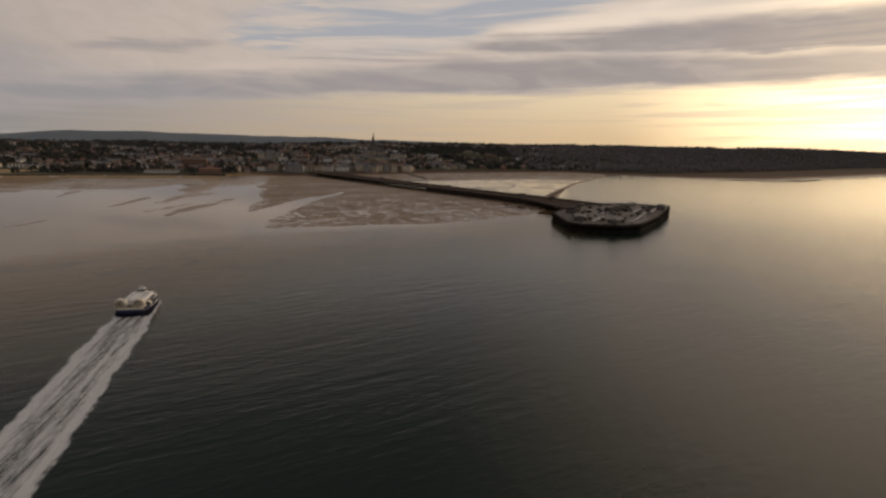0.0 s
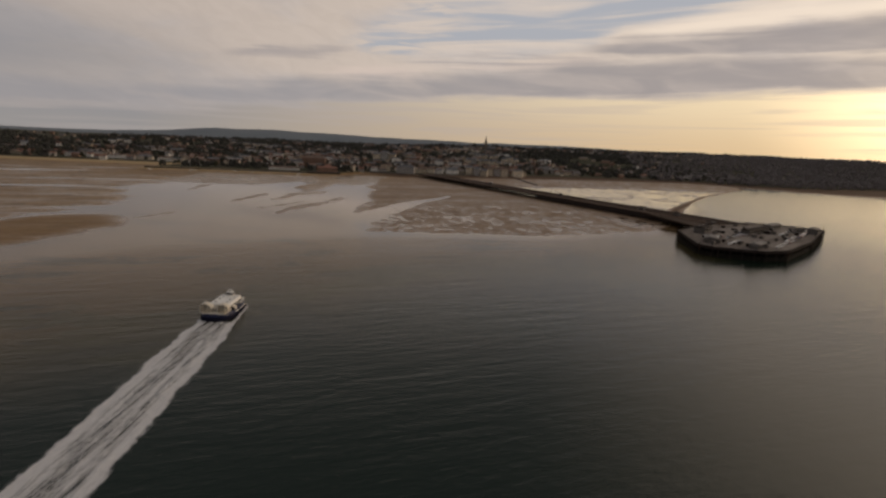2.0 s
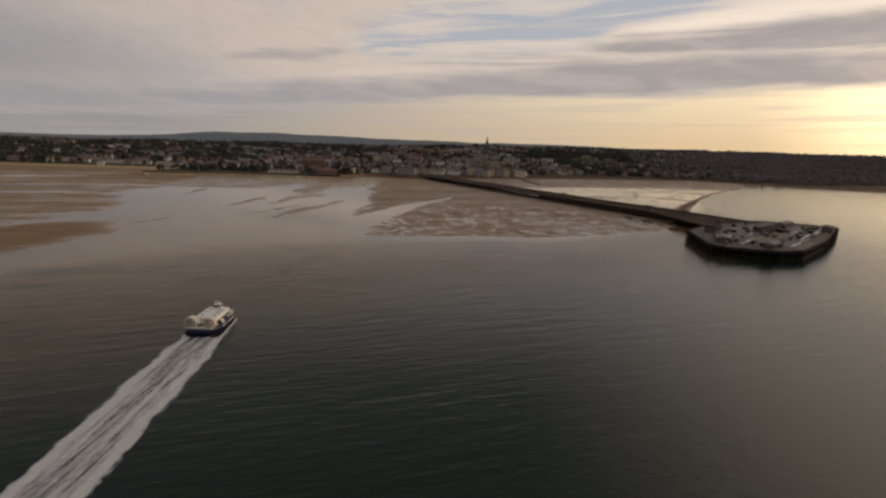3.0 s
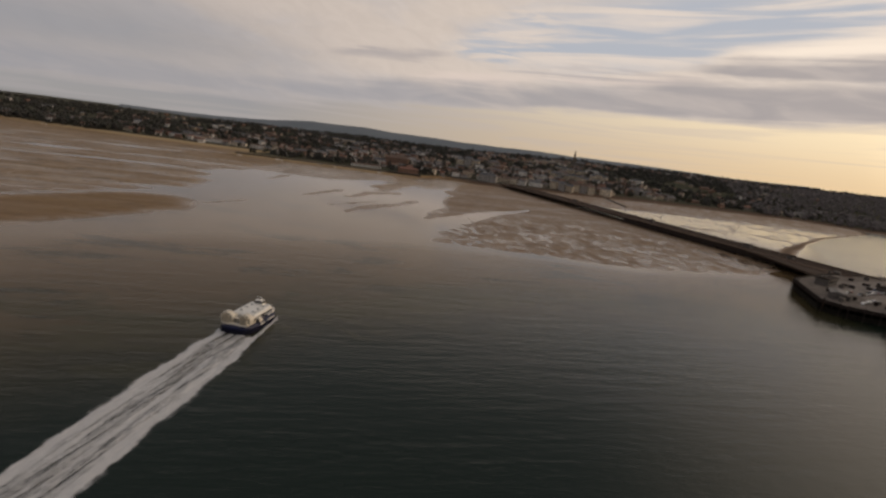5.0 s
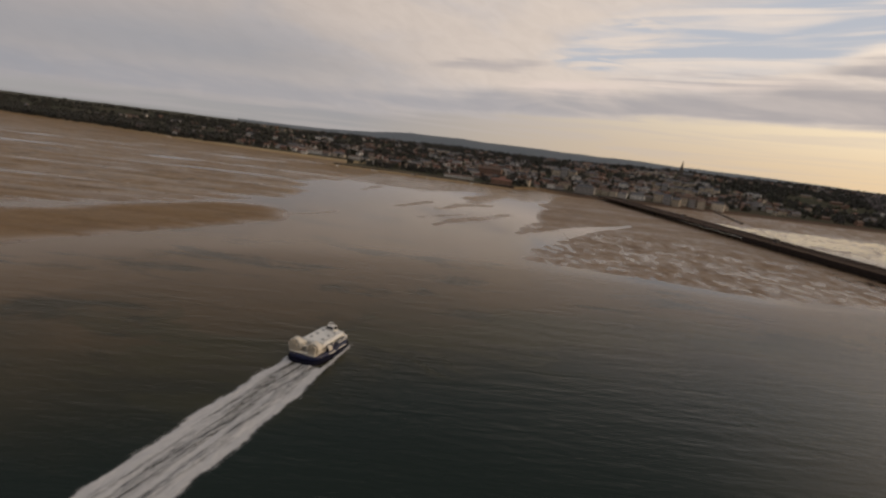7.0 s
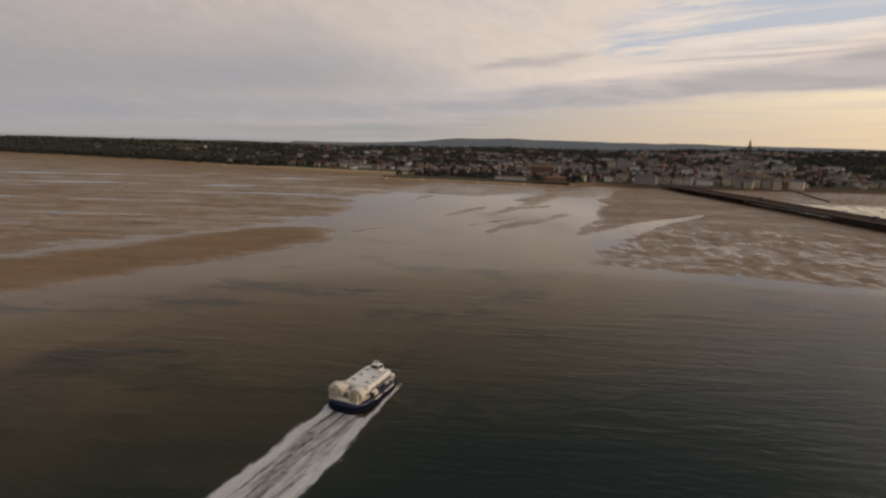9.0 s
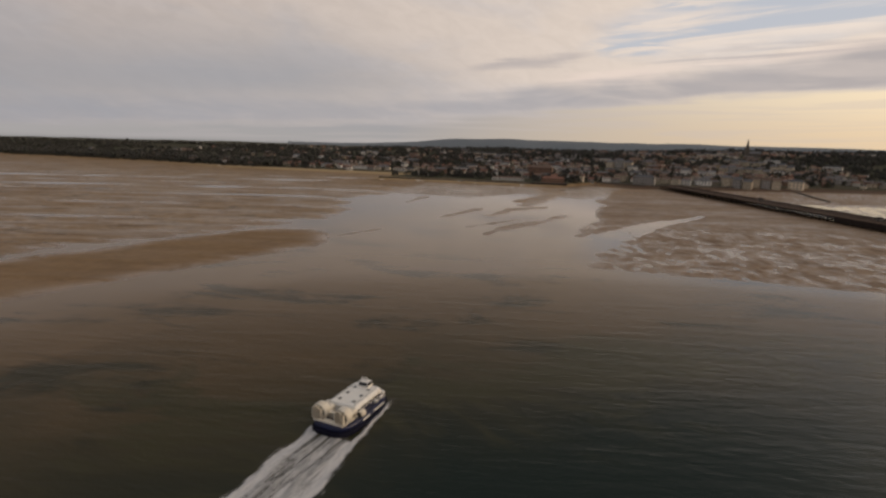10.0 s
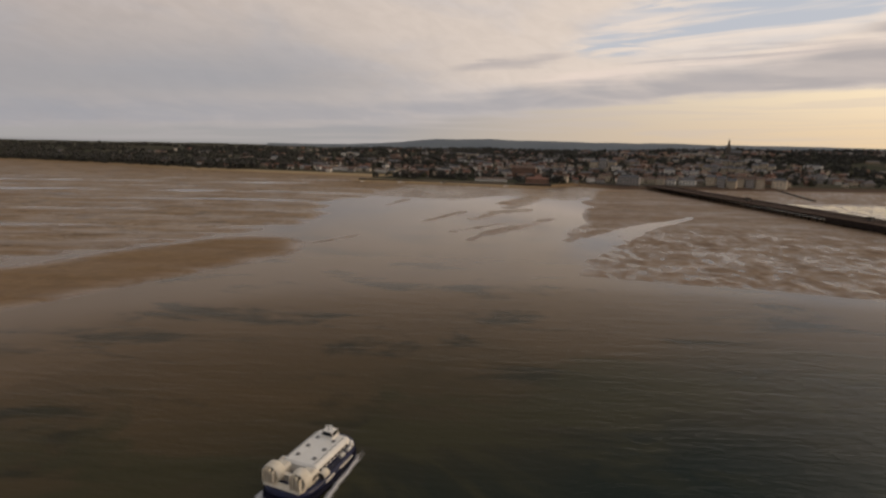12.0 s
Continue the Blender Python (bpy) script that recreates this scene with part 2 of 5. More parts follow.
def water_material():
    m, n = material("sea_water")
    co = n.add("ShaderNodeTexCoord").outputs["Object"]
    dep = n.add("ShaderNodeAttribute", attribute_name="depth").outputs["Fac"]
    cloudy = n.noise(co, 0.012, 5.0, 0.6, 0.6)
    weed = n.noise(n.mapped(co, (0.5, 1.3, 1), 30), 0.03, 5.0, 0.6, 0.5)
    d = n.math("ADD", dep, n.math("MULTIPLY", n.math("SUBTRACT", cloudy, 0.5), 2.2))
    col = n.mix(n.ramp(d, 0.1, 1.4), (0.160, 0.102, 0.050), (0.110, 0.071, 0.033))
    col = n.mix(n.ramp(d, 1.3, 3.0), col, (0.058, 0.046, 0.022))
    col = n.mix(n.ramp(d, 2.3, 4.4), col, (0.0082, 0.0166, 0.0117))
    col = n.mix(n.math("MULTIPLY", n.ramp(weed, 0.52, 0.66), n.ramp(d, 4.6, 2.8, 0.0, 0.75)), col, (0.020, 0.022, 0.011))
    olive = n.noise(n.mapped(co, (0.7, 1.2, 1), 20), 0.022, 5.0, 0.6, 0.6)
    col = n.mix(n.math("MULTIPLY", n.ramp(olive, 0.50, 0.60), n.math("MULTIPLY", n.ramp(dep, 1.4, 2.4), n.ramp(dep, 4.6, 3.2, 0.0, 0.7))), col, (0.052, 0.047, 0.020))
    swell = n.noise(n.mapped(co, (0.18, 1.0, 1), 33), 0.19, 2.0, 0.45, 0.3)
    chop = n.noise(n.mapped(co, (0.35, 1.0, 1), 30), 0.5, 4.0, 0.55, 0.2)
    ripple = n.noise(n.mapped(co, (0.6, 1.0, 1), 30), 1.7, 3.0, 0.55)
    gust = n.ramp(n.noise(n.mapped(co, (0.4, 1.0, 1), 15), 0.011, 4.0, 0.6), 0.35, 0.65, 0.6, 1.1)
    calm = n.math("MULTIPLY", n.math("ADD", n.ramp(dep, 0.03, 0.7, 0.03, 1.0), n.ramp(dep, 0.4, 3.2, 0.0, 0.45)), gust)
    sep = n.add("ShaderNodeSeparateXYZ")
    n.put(sep.inputs[0], co)
    lee = n.math("MULTIPLY", n.ramp(sep.outputs[0], 0.0, 200.0), n.ramp(sep.outputs[1], 330.0, 560.0))
    calm = n.math("MULTIPLY", calm, n.math("MULTIPLY_ADD", lee, -0.65, 1.0))
    h = n.math("ADD", n.math("MULTIPLY", swell, 0.44), n.math("ADD", n.math("MULTIPLY", chop, 0.34), n.math("MULTIPLY", ripple, 0.10)))
    return finish(m, n, col, n.ramp(dep, 0.0, 3.0, 0.05, 0.15), 0.0, h, calm, 0.36, 1.33, n.math("ADD", n.ramp(dep, 0.05, 0.6, 0.27, 0.12), n.ramp(dep, 1.5, 5.0, 0.0, 0.24)))


def ground_material():
    m, n = material("sand_and_land")
    co = n.add("ShaderNodeTexCoord").outputs["Object"]
    sep = n.add("ShaderNodeSeparateXYZ")
    n.put(sep.inputs[0], co)
    z = sep.outputs[2]
    big = n.noise(co, 0.012, 5.0, 0.6, 0.4)
    ribs = n.noise(n.mapped(co, (0.22, 1.6, 1), 40), 0.06, 6.0, 0.62, 0.7)
    grain = n.noise(co, 0.8, 5.0, 0.7)
    sand = n.mix(n.ramp(big, 0.35, 0.65), (0.290, 0.182, 0.090), (0.335, 0.222, 0.124))
    sand = n.mix(n.math("MULTIPLY", n.ramp(ribs, 0.4, 0.7), 0.55), sand, (0.125, 0.088, 0.06))
    ochre = n.math("MULTIPLY", n.ramp(sep.outputs[0], -470.0, -405.0), n.math("MULTIPLY", n.ramp(sep.outputs[0], -250.0, -300.0), n.ramp(sep.outputs[1], 430.0, 370.0)))
    weed = n.ramp(n.noise(co, 0.035, 6.0, 0.7, 0.5), 0.54, 0.62)
    sand = n.mix(n.math("MULTIPLY", weed, 0.5), sand, (0.09, 0.066, 0.042))
    sand = n.mix(1.0, sand, n.mix(n.ramp(n.noise(co, 0.16, 5.0, 0.7, 0.4), 0.35, 0.65), (0.78, 0.77, 0.76), (1.2, 1.2, 1.2)), "MULTIPLY")
    sand = n.mix(n.math("MULTIPLY", ochre, 0.6), sand, (0.245, 0.150, 0.073))
    sand = n.mix(n.ramp(sep.outputs[0], -340.0, -240.0, 0.0, 0.55), sand, (0.235, 0.160, 0.112))
    dry = n.mix(grain, (0.42, 0.30, 0.165), (0.48, 0.35, 0.20))
    shore = n.mix(n.math("MULTIPLY", n.ramp(z, 0.7, 1.6), n.math("MULTIPLY", n.ramp(sep.outputs[0], -380.0, -480.0, 0.0, 1.0), n.ramp(sep.outputs[0], -1400.0, -1050.0, 0.25, 1.0))), sand, dry)
    shore = n.mix(n.math("MULTIPLY", n.ramp(z, 0.3, 0.8), n.ramp(sep.outputs[0], -420.0, -320.0)), shore, (0.115, 0.072, 0.048))
    grass = n.mix(n.ramp(n.noise(co, 0.02, 5.0, 0.65), 0.4, 0.6), (0.052, 0.056, 0.032), (0.085, 0.074, 0.050))
    grass = n.mix(n.ramp(n.noise(co, 0.15, 4.0), 0.5, 0.65), grass, (0.055, 0.045, 0.03))
    shore = n.mix(n.ramp(z, 0.14, 0.02, 0.0, 0.45), shore, (0.10, 0.065, 0.038))
    col = n.mix(n.ramp(z, 3.2, 4.2), shore, grass)
    film = n.math("MULTIPLY", n.ramp(n.noise(n.mapped(co, (0.35, 1.4, 1), 37), 0.05, 6.0, 0.65, 0.6), 0.37, 0.57), n.ramp(z, 0.5, 0.06))
    puddle = n.math("MULTIPLY", n.ramp(n.noise(n.mapped(co, (0.5, 1.2, 1), 37), 0.24, 6.0, 0.7, 0.5), 0.50, 0.58), n.ramp(z, 0.34, 0.12))
    film = n.math("MAXIMUM", film, n.math("MAXIMUM", n.math("MULTIPLY", n.ramp(z, 0.13, 0.0), 0.9), puddle))
    rough = n.math("SUBTRACT", n.ramp(z, 0.0, 1.2, 0.62, 0.95), n.math("MULTIPLY", film, 0.39))
    h = n.math("ADD", n.math("MULTIPLY", ribs, 0.5), n.math("MULTIPLY", grain, 0.2))
    return finish(m, n, col, rough, 0.0, h, n.math("SUBTRACT", 0.5, n.math("MULTIPLY", film, 0.4)), 0.25, 1.4, n.math("MULTIPLY_ADD", film, 0.4, 0.12))


def foam_material():
    """White water: streaks along the track, torn open to the dark sea."""
    m, n = material("foam")
    co = n.add("ShaderNodeTexCoord").outputs["Object"]
    thick = n.add("ShaderNodeAttribute", attribute_name="foam").outputs["Fac"]
    long_s = n.noise(n.mapped(co, (1.0, 0.06, 1)), 0.8, 6.0, 0.66, 0.7)
    torn = n.noise(n.mapped(co, (1.0, 0.35, 1)), 0.9, 6.0, 0.7, 0.8)
    f = n.math("ADD", n.math("MULTIPLY", long_s, 1.15), n.math("MULTIPLY", torn, 0.45))
    f = n.math("ADD", f, n.math("MULTIPLY_ADD", thick, 0.66, -0.72))
    mask = n.ramp(f, 0.16, 0.70)
    b = n.add("ShaderNodeBsdfPrincipled")
    n.put(b.inputs["Base Color"], n.mix(torn, (0.46, 0.45, 0.45), (0.80, 0.77, 0.75)))
    b.inputs["Roughness"].default_value = 0.7
    bump = n.add("ShaderNodeBump")
    n.put(bump.inputs["Height"], f)
    bump.inputs["Strength"].default_value, bump.inputs["Distance"].default_value = 0.6, 0.4
    n.tree.links.new(bump.outputs[0], b.inputs["Normal"])
    t = n.add("ShaderNodeBsdfTransparent")
    ms = n.add("ShaderNodeMixShader")
    n.put(ms.inputs[0], mask)
    n.tree.links.new(t.outputs[0], ms.inputs[1]), n.tree.links.new(b.outputs[0], ms.inputs[2])
    n.tree.links.new(ms.outputs[0], n.add("ShaderNodeOutputMaterial").inputs[0])
    return m


WATER, GROUND, FOAM = water_material(), ground_material(), foam_material()
# distance haze is painted into the far hills' base colour as pale blue-grey
HILL = plain("haze_tinted_woodland", (0.150, 0.176, 0.200), (0.178, 0.200, 0.220), 0.95, 0.004, 6.0, bump=0.0)
STONE = plain("weathered_stone", (0.10, 0.085, 0.07), (0.17, 0.145, 0.12), 0.85, 0.15, 8.0)
DARK_TIMBER = plain("tarred_timber", (0.022, 0.0165, 0.0145), (0.050, 0.038, 0.033), 0.85, 0.3, 8.0, spec=0.1)
WET_PILE = plain("weedy_pile", (0.008, 0.007, 0.006), (0.022, 0.019, 0.014), 0.8, 0.5, 6.0, spec=0.1)
DECK = plain("worn_deck_boards", (0.075, 0.047, 0.034), (0.125, 0.080, 0.058), 0.9, 0.12, 12.0, spec=0.15)
BALLAST = plain("rusty_track_ballast", (0.05, 0.034, 0.026), (0.085, 0.058, 0.043), 0.95, 0.2, 12.0, spec=0.15)
RUST = plain("rusted_iron", (0.035, 0.022, 0.016), (0.07, 0.042, 0.028), 0.9, 0.8, 6.0, spec=0.15)
TARMAC = plain("damp_asphalt", (0.125, 0.104, 0.090), (0.255, 0.215, 0.188), 0.75, 0.2, 6.0, spec=0.25)
DARK_TARMAC = plain("dark_asphalt", (0.085, 0.070, 0.060), (0.210, 0.175, 0.152), 0.85, 0.15, 5.0, spec=0.15)
ROOF_FELT = plain("pale_roof_sheet", (0.15, 0.135, 0.125), (0.30, 0.275, 0.255), 0.8, 0.4, 10.0)
GREY_WALL = plain("grey_cladding", (0.09, 0.078, 0.07), (0.17, 0.15, 0.135), 0.8, 0.3, 10.0)
WHITE = plain("cream_white_gelcoat", (0.84, 0.80, 0.73), (0.93, 0.90, 0.85), 0.38, 0.5, 10.0, bump=0.03)
CREAM = plain("stained_cream_paint", (0.66, 0.57, 0.44), (0.86, 0.80, 0.69), 0.45, 0.7, 8.0, bump=0.05)
BLUE = plain("dark_blue_paint", (0.006, 0.009, 0.038), (0.011, 0.016, 0.066), 0.35, 0.4, 10.0, bump=0.03)
RUBBER = plain("black_rubber_skirt", (0.005, 0.005, 0.012), (0.012, 0.012, 0.026), 0.85, 0.6, 8.0, spec=0.15)
GLASS = plain("dark_tinted_glass", (0.010, 0.011, 0.013), (0.018, 0.019, 0.022), 0.12, 0.4, 4.0, bump=0.0)
METAL = plain("dull_metal", (0.16, 0.15, 0.14), (0.26, 0.25, 0.24), 0.45, 0.8, 8.0, 0.7)
SLOT = plain("dark_recess", (0.02, 0.018, 0.016), (0.04, 0.035, 0.03), 0.8, 0.8, 8.0)
BARK = plain("grey_bark", (0.05, 0.04, 0.03), (0.09, 0.07, 0.055), 0.9, 1.0, 6.0)
CROWN = plain("dark_evening_foliage", (0.022, 0.026, 0.012), (0.060, 0.052, 0.028), 0.9, 0.25, 6.0, vary=0.35)

# ---------------------------------------------------------------- building helpers


def mesh_object(name, bm, mat, smooth=False):
    bmesh.ops.recalc_face_normals(bm, faces=bm.faces)
    me = bpy.data.meshes.new(name)
    bm.to_mesh(me)
    bm.free()
    me.materials.append(mat)
    if smooth:
        me.polygons.foreach_set("use_smooth", [True] * len(me.polygons))
    return new(name, me)


def part(name, bm, mat, parent, label="", smooth=False):
    ob = mesh_object(name, bm, mat, smooth)
    ob.parent = parent
    if label:
        tagged(ob, label)
    return ob


def shared(name, me, parent, m):
    ob = new(name, me)
    ob.parent = parent
    ob.matrix_basis = m
    return ob


def box(bm, cx, cy, cz, sx, sy, sz, rz=0.0, bevel=0.0, rx=0.0, ry=0.0):
    made = bmesh.ops.create_cube(bm, size=1.0, matrix=pose(cx, cy, cz, rx, ry, rz) @ Matrix.Diagonal((sx, sy, sz, 1)))
    if bevel:
        edges = list({e for v in made["verts"] for e in v.link_edges})
        bmesh.ops.bevel(bm, geom=edges, offset=bevel, segments=2, affect="EDGES", profile=0.5)
    return bm


def tube(bm, m, r1, r2, depth, seg=12, caps=True):
    bmesh.ops.create_cone(bm, cap_ends=caps, segments=seg, radius1=r1, radius2=r2, depth=depth, matrix=m)
    return bm


def prism(bm, poly, z0, z1):
    lo = [bm.verts.new((x, y, z0)) for x, y in poly]
    hi = [bm.verts.new((x, y, z1)) for x, y in poly]
    k = len(poly)
    bm.faces.new(lo[::-1]), bm.faces.new(hi)
    for i in range(k):
        bm.faces.new((lo[i], lo[(i + 1) % k], hi[(i + 1) % k], hi[i]))
    return bm


def rings(bm, loops, close_ends=True):
    """Skin a stack of closed loops of equal length."""
    rows = [[bm.verts.new(p) for p in loop] for loop in loops]
    k = len(rows[0])
    for a, b in zip(rows, rows[1:]):
        for i in range(k):
            bm.faces.new((a[i], a[(i + 1) % k], b[(i + 1) % k], b[i]))
    if close_ends:
        bm.faces.new(rows[0][::-1]), bm.faces.new(rows[-1])
    return bm


def mesh_from(name, verts, faces, mat, smooth=False):
    me = bpy.data.meshes.new(name)
    me.from_pydata(verts, [], faces)
    me.materials.append(mat)
    if smooth:
        me.polygons.foreach_set("use_smooth", [True] * len(me.polygons))
    return new(name, me)


# ---------------------------------------------------------------- the lie of the land
LATTICE = np.random.default_rng(7).random((256, 256))


def value_noise(x, y):
    xi, yi = np.floor(x).astype(int), np.floor(y).astype(int)
    fx, fy = x - xi, y - yi
    fx, fy = fx * fx * (3 - 2 * fx), fy * fy * (3 - 2 * fy)
    g = lambda i, j: LATTICE[i % 256, j % 256]
    a = g(xi, yi) * (1 - fx) + g(xi + 1, yi) * fx
    b = g(xi, yi + 1) * (1 - fx) + g(xi + 1, yi + 1) * fx
    return a * (1 - fy) + b * fy - 0.5


def fbm(x, y, octaves=4, gain=0.5):
    total, amp = 0.0, 1.0
    for k in range(octaves):
        total = total + amp * value_noise(x * 2**k + 17.3 * k, y * 2**k + 5.1 * k)
        amp *= gain
    return total


def step(x, a, b):
    t = np.clip((x - a) / (b - a), 0, 1)
    return t * t * (3 - 2 * t)


SHORE_X = [-4900, -3000, -1850, -1500, -1130, -870, -735, -722, -417, -400, -310, -248, -58, 76, 347, 520, 640, 977, 2747, 4900]
SHORE_Y = [-520, 220, 610, 735, 815, 925, 985, 855, 1000, 1100, 1100, 1170, 1340, 1450, 1610, 1560, 1580, 1830, 3300, 4680]
RIDGE_X = [-4900, -2600, -1800, -1300, -950, -650, -330, 300, 1000, 2500, 4900]
RIDGE_H = [14, 22, 27, 37, 34, 38, 56, 70, 78, 90, 90]


def shore_y(x):
    return np.interp(x, SHORE_X, SHORE_Y)


def capsule(x, y, x0, y0, x1, y1):
    dx, dy = x1 - x0, y1 - y0
    t = np.clip(((x - x0) * dx + (y - y0) * dy) / (dx * dx + dy * dy), 0, 1)
    return np.hypot(x - x0 - t * dx, y - y0 - t * dy)


# sand bars: ends, half-width, crest height
BARS = [
    (-251, 475, -258, 511, 6, 0.10), (-258, 511, -251, 560, 10, 0.14), (-251, 560, -252, 628, 8, 0.12), (-282, 496, -272, 568, 4, 0.09),
    (-307, 572, -316, 633, 8, 0.12), (-316, 633, -303, 676, 12, 0.15), (-333, 526, -345, 612, 5, 0.09), (-327, 390, -327, 434, 3, 0.06),
    (-347, 715, -364, 880, 17, 0.18), (-325, 680, -345, 790, 14, 0.10), (-372, 860, -440, 965, 26, 0.20), (-520, 830, -660, 820, 18, 0.12),
    (-440, 600, -462, 660, 7, 0.07), (-420, 700, -450, 770, 8, 0.06),
]
# flooded troughs across the western flats: distance across them, half-width, depth
TROUGHS = [(1090, 16, 0.30), (1015, 20, 0.40), (930, 10, 0.24), (862, 15, 0.42), (808, 7, 0.26), (764, 10, 0.36), (720, 5, 0.18), (677, 14, 0.42), (628, 6, 0.20),
           (577, 8, 0.36), (545, 4, 0.22), (518, 3.5, 0.19), (490, 3.5, 0.16), (462, 3, 0.14)]


def polyline(x, y, knots):
    """Distance to a broken line of (x, y, width) and the width at the nearest place on it."""
    best, wide = np.full(np.shape(x), 1e9), np.ones(np.shape(x))
    for (x0, y0, w0), (x1, y1, w1) in zip(knots, knots[1:]):
        dx, dy = x1 - x0, y1 - y0
        t = np.clip(((x - x0) * dx + (y - y0) * dy) / (dx * dx + dy * dy), 0, 1)
        d = np.hypot(x - x0 - t * dx, y - y0 - t * dy)
        wide = np.where(d < best, w0 + t * (w1 - w0), wide)
        best = np.minimum(best, d)
    return best, wide


def land_z(x, y):
    """Height of the dry land behind the shore line."""
    s = (y - shore_y(x)) * 0.8
    land = 1.0 * step(s, 0, 8) + 1.8 * step(s, 4, 26) + np.interp(x, RIDGE_X, RIDGE_H) * step(s, -60, np.interp(x, [900, 1900], [980, 330])) ** 1.15
    return 1.8 + land + 12 * fbm(x / 420, y / 420, 3) * step(s, 60, 420) - 10 * step(s, 1300, 2600)


def ground_z(x, y):
    """Height of the sand, the beach and the hills over the water's level."""
    x, y = np.asarray(x, float), np.asarray(y, float)
    s = (y - shore_y(x)) * 0.8
    # sea bed, shelving up from the channel to the flats
    near = y - np.interp(x, [-700, -420, -330, -240, -150, -80, 0, 90, 140, 200, 280], [-60, 60, 150, 330, 412, 440, 470, 545, 640, 900, 2500])
    z = np.clip(near * np.interp(x, [-260, -150, -40], [0.0078, 0.0115, 0.022]), -7, 0) - 0.05
    east_limit = np.interp(y, [400, 560, 806, 1090, 1431], [30, 112, 178, 286, 455])
    z = z - 2.6 * step(x - east_limit, -5, 60) * step(y, 500, 640)
    along, cross = 0.8 * x + 0.6 * y, -0.6 * x + 0.8 * y
    rib = fbm(along / 380, cross / 24, 3, 0.5)
    pud = 0.45 * fbm(along / 22, cross / 40, 3, 0.5) + 0.70 * fbm(along / 5.0 + 31, cross / 9, 3, 0.6) + 0.50 * fbm(along / 2.6, cross / 4.5 + 9, 2, 0.6)
    # western flats: long low ribs with flooded troughs between them
    rim = np.interp(y, [150, 391, 423, 458, 505, 556, 635, 763, 930, 1100], [-398, -404, -410, -413, -430, -500, -512, -560, -640, -720]) + 34 * fbm(along / 60, cross / 14, 3, 0.55)
    inland = step(rim - x, -6, 26) * step(y, 60, 160)
    turn = -0.643 * x + 0.766 * y
    turn = turn - 0.02 * (turn - 560) + 26 * fbm(along / 260, cross / 420, 2, 0.5) + 5 * fbm(along / 60, cross / 90, 2, 0.5)
    flat_z = 0.24 + 0.07 * rib + 0.05 * fbm(along / 24, cross / 9, 3, 0.6) + 0.12 * step(s, -260, -60)
    for k, (c, r, deep) in enumerate(TROUGHS):
        flat_z = flat_z - 0.68 * deep * np.exp(-(((turn - c) / r) ** 2)) * np.clip(0.75 + 1.5 * fbm(along / 120 + 7.7 * k, cross * 0 + k, 3, 0.55), 0, 1.2)
    z = np.where(inland > 0, np.maximum(z, -0.6) * (1 - inland) + flat_z * inland, z)
    # the smooth rounded bar at their seaward edge, with a drowned shelf outside it
    d = capsule(x, y, -352, 40, -353, 345) + 5 * fbm(along / 40, cross / 40, 2)
    z = np.where(d < 130, np.maximum(z, -0.85 + 0.62 * step(d, 130, 62) + 0.17 * step(d, 62, 49) + 0.42 * step(d, 52, 24) + 0.05 * rib), z)
    # eastern patch beside the pier: broken by pools
    east = step(near, 0, 14) * step(x - np.interp(y, [400, 495, 520, 600, 886, 1040], [-150, -156, -203, -216, -318, -345]) + 16 * fbm(y / 45, y * 0 + 2, 3), 0, 16) * step(y, 300, 420) * step(east_limit - x, 0, 20)
    rough = step(near, 330, 130) * np.clip(step(x + 0.42 * (y - 420), -190, -120) + 0.25, 0, 1)
    z = z + east * (0.22 + (0.10 + 0.42 * rough) * pud + 0.12 * rib + 0.10 * step(near, 90, 320))
    # the drain that winds between the bar and the pool-strewn patch
    drain, wide = polyline(x + 4 * np.sin(y / 31.0), y, [(-178, 478, 18), (-174, 545, 15), (-164, 615, 11), (-154, 690, 7), (-148, 745, 4)])
    z = np.where(z > -0.5, np.maximum(z - 0.45 * step(drain, wide * 1.25, wide * 0.7), np.minimum(z, -0.06)), z)
    # the broader drain on the harbour side
    drain, wide = polyline(x, y, [(-218, 480, 12), (-222, 540, 13), (-232, 610, 15), (-284, 746, 17), (-335, 866, 16), (-385, 985, 12)])
    z = np.where(z > -0.5, np.maximum(z - 0.35 * step(drain, wide * 1.3, wide * 0.8), np.minimum(z, -0.06)), z)
    for x0, y0, x1, y1, r, top in BARS:
        d = capsule(x, y, x0, y0, x1, y1) + min(0.8 * r, 9.0) * pud
        z = np.where(d < r * 1.6, np.maximum(z, -0.4 + (top + 0.4) * step(d, r * 1.5, r * 0.5) + 0.05 * rib), z)
    # pools beyond the pier, shining towards the sun
    beyond = step((x + 277) * 0.756 + (y - 1096) * 0.655, 5, 30) * step(east_limit - x, 0, 14)
    wet = -0.03 + 0.30 * pud + 0.10 * rib + 0.30 * step(y - shore_y(x), -400, -250)
    spit = np.abs(x - east_limit + 10)
    z = z * (1 - beyond) + beyond * np.maximum(wet, 0.75 - 0.95 * step(spit, 3, 15) + 0.1 * pud)
    # damp sand below the harbour walls
    z = np.where((x < -300) & (x > -760), np.maximum(z, -0.3 + 0.36 * step(s, -330, -200) + 0.05 * pud), z)
    # upper beach
    wid = np.interp(x, [480, 900, 2700], [60, 330, 420])
    z = np.maximum(z, np.where(s > -wid, -0.1 + 1.9 * step(s, -wid, 0) + 0.1 * rib, -50))
    return np.where(s > 0, land_z(x, y), z)


def spread(*runs):
    """Grid lines: (start, stop, step) runs joined into one rising list."""
    out = []
    for a, b, d in runs:
        out.extend(np.arange(a, b, d))
    return np.array(out + [runs[-1][1]], float)


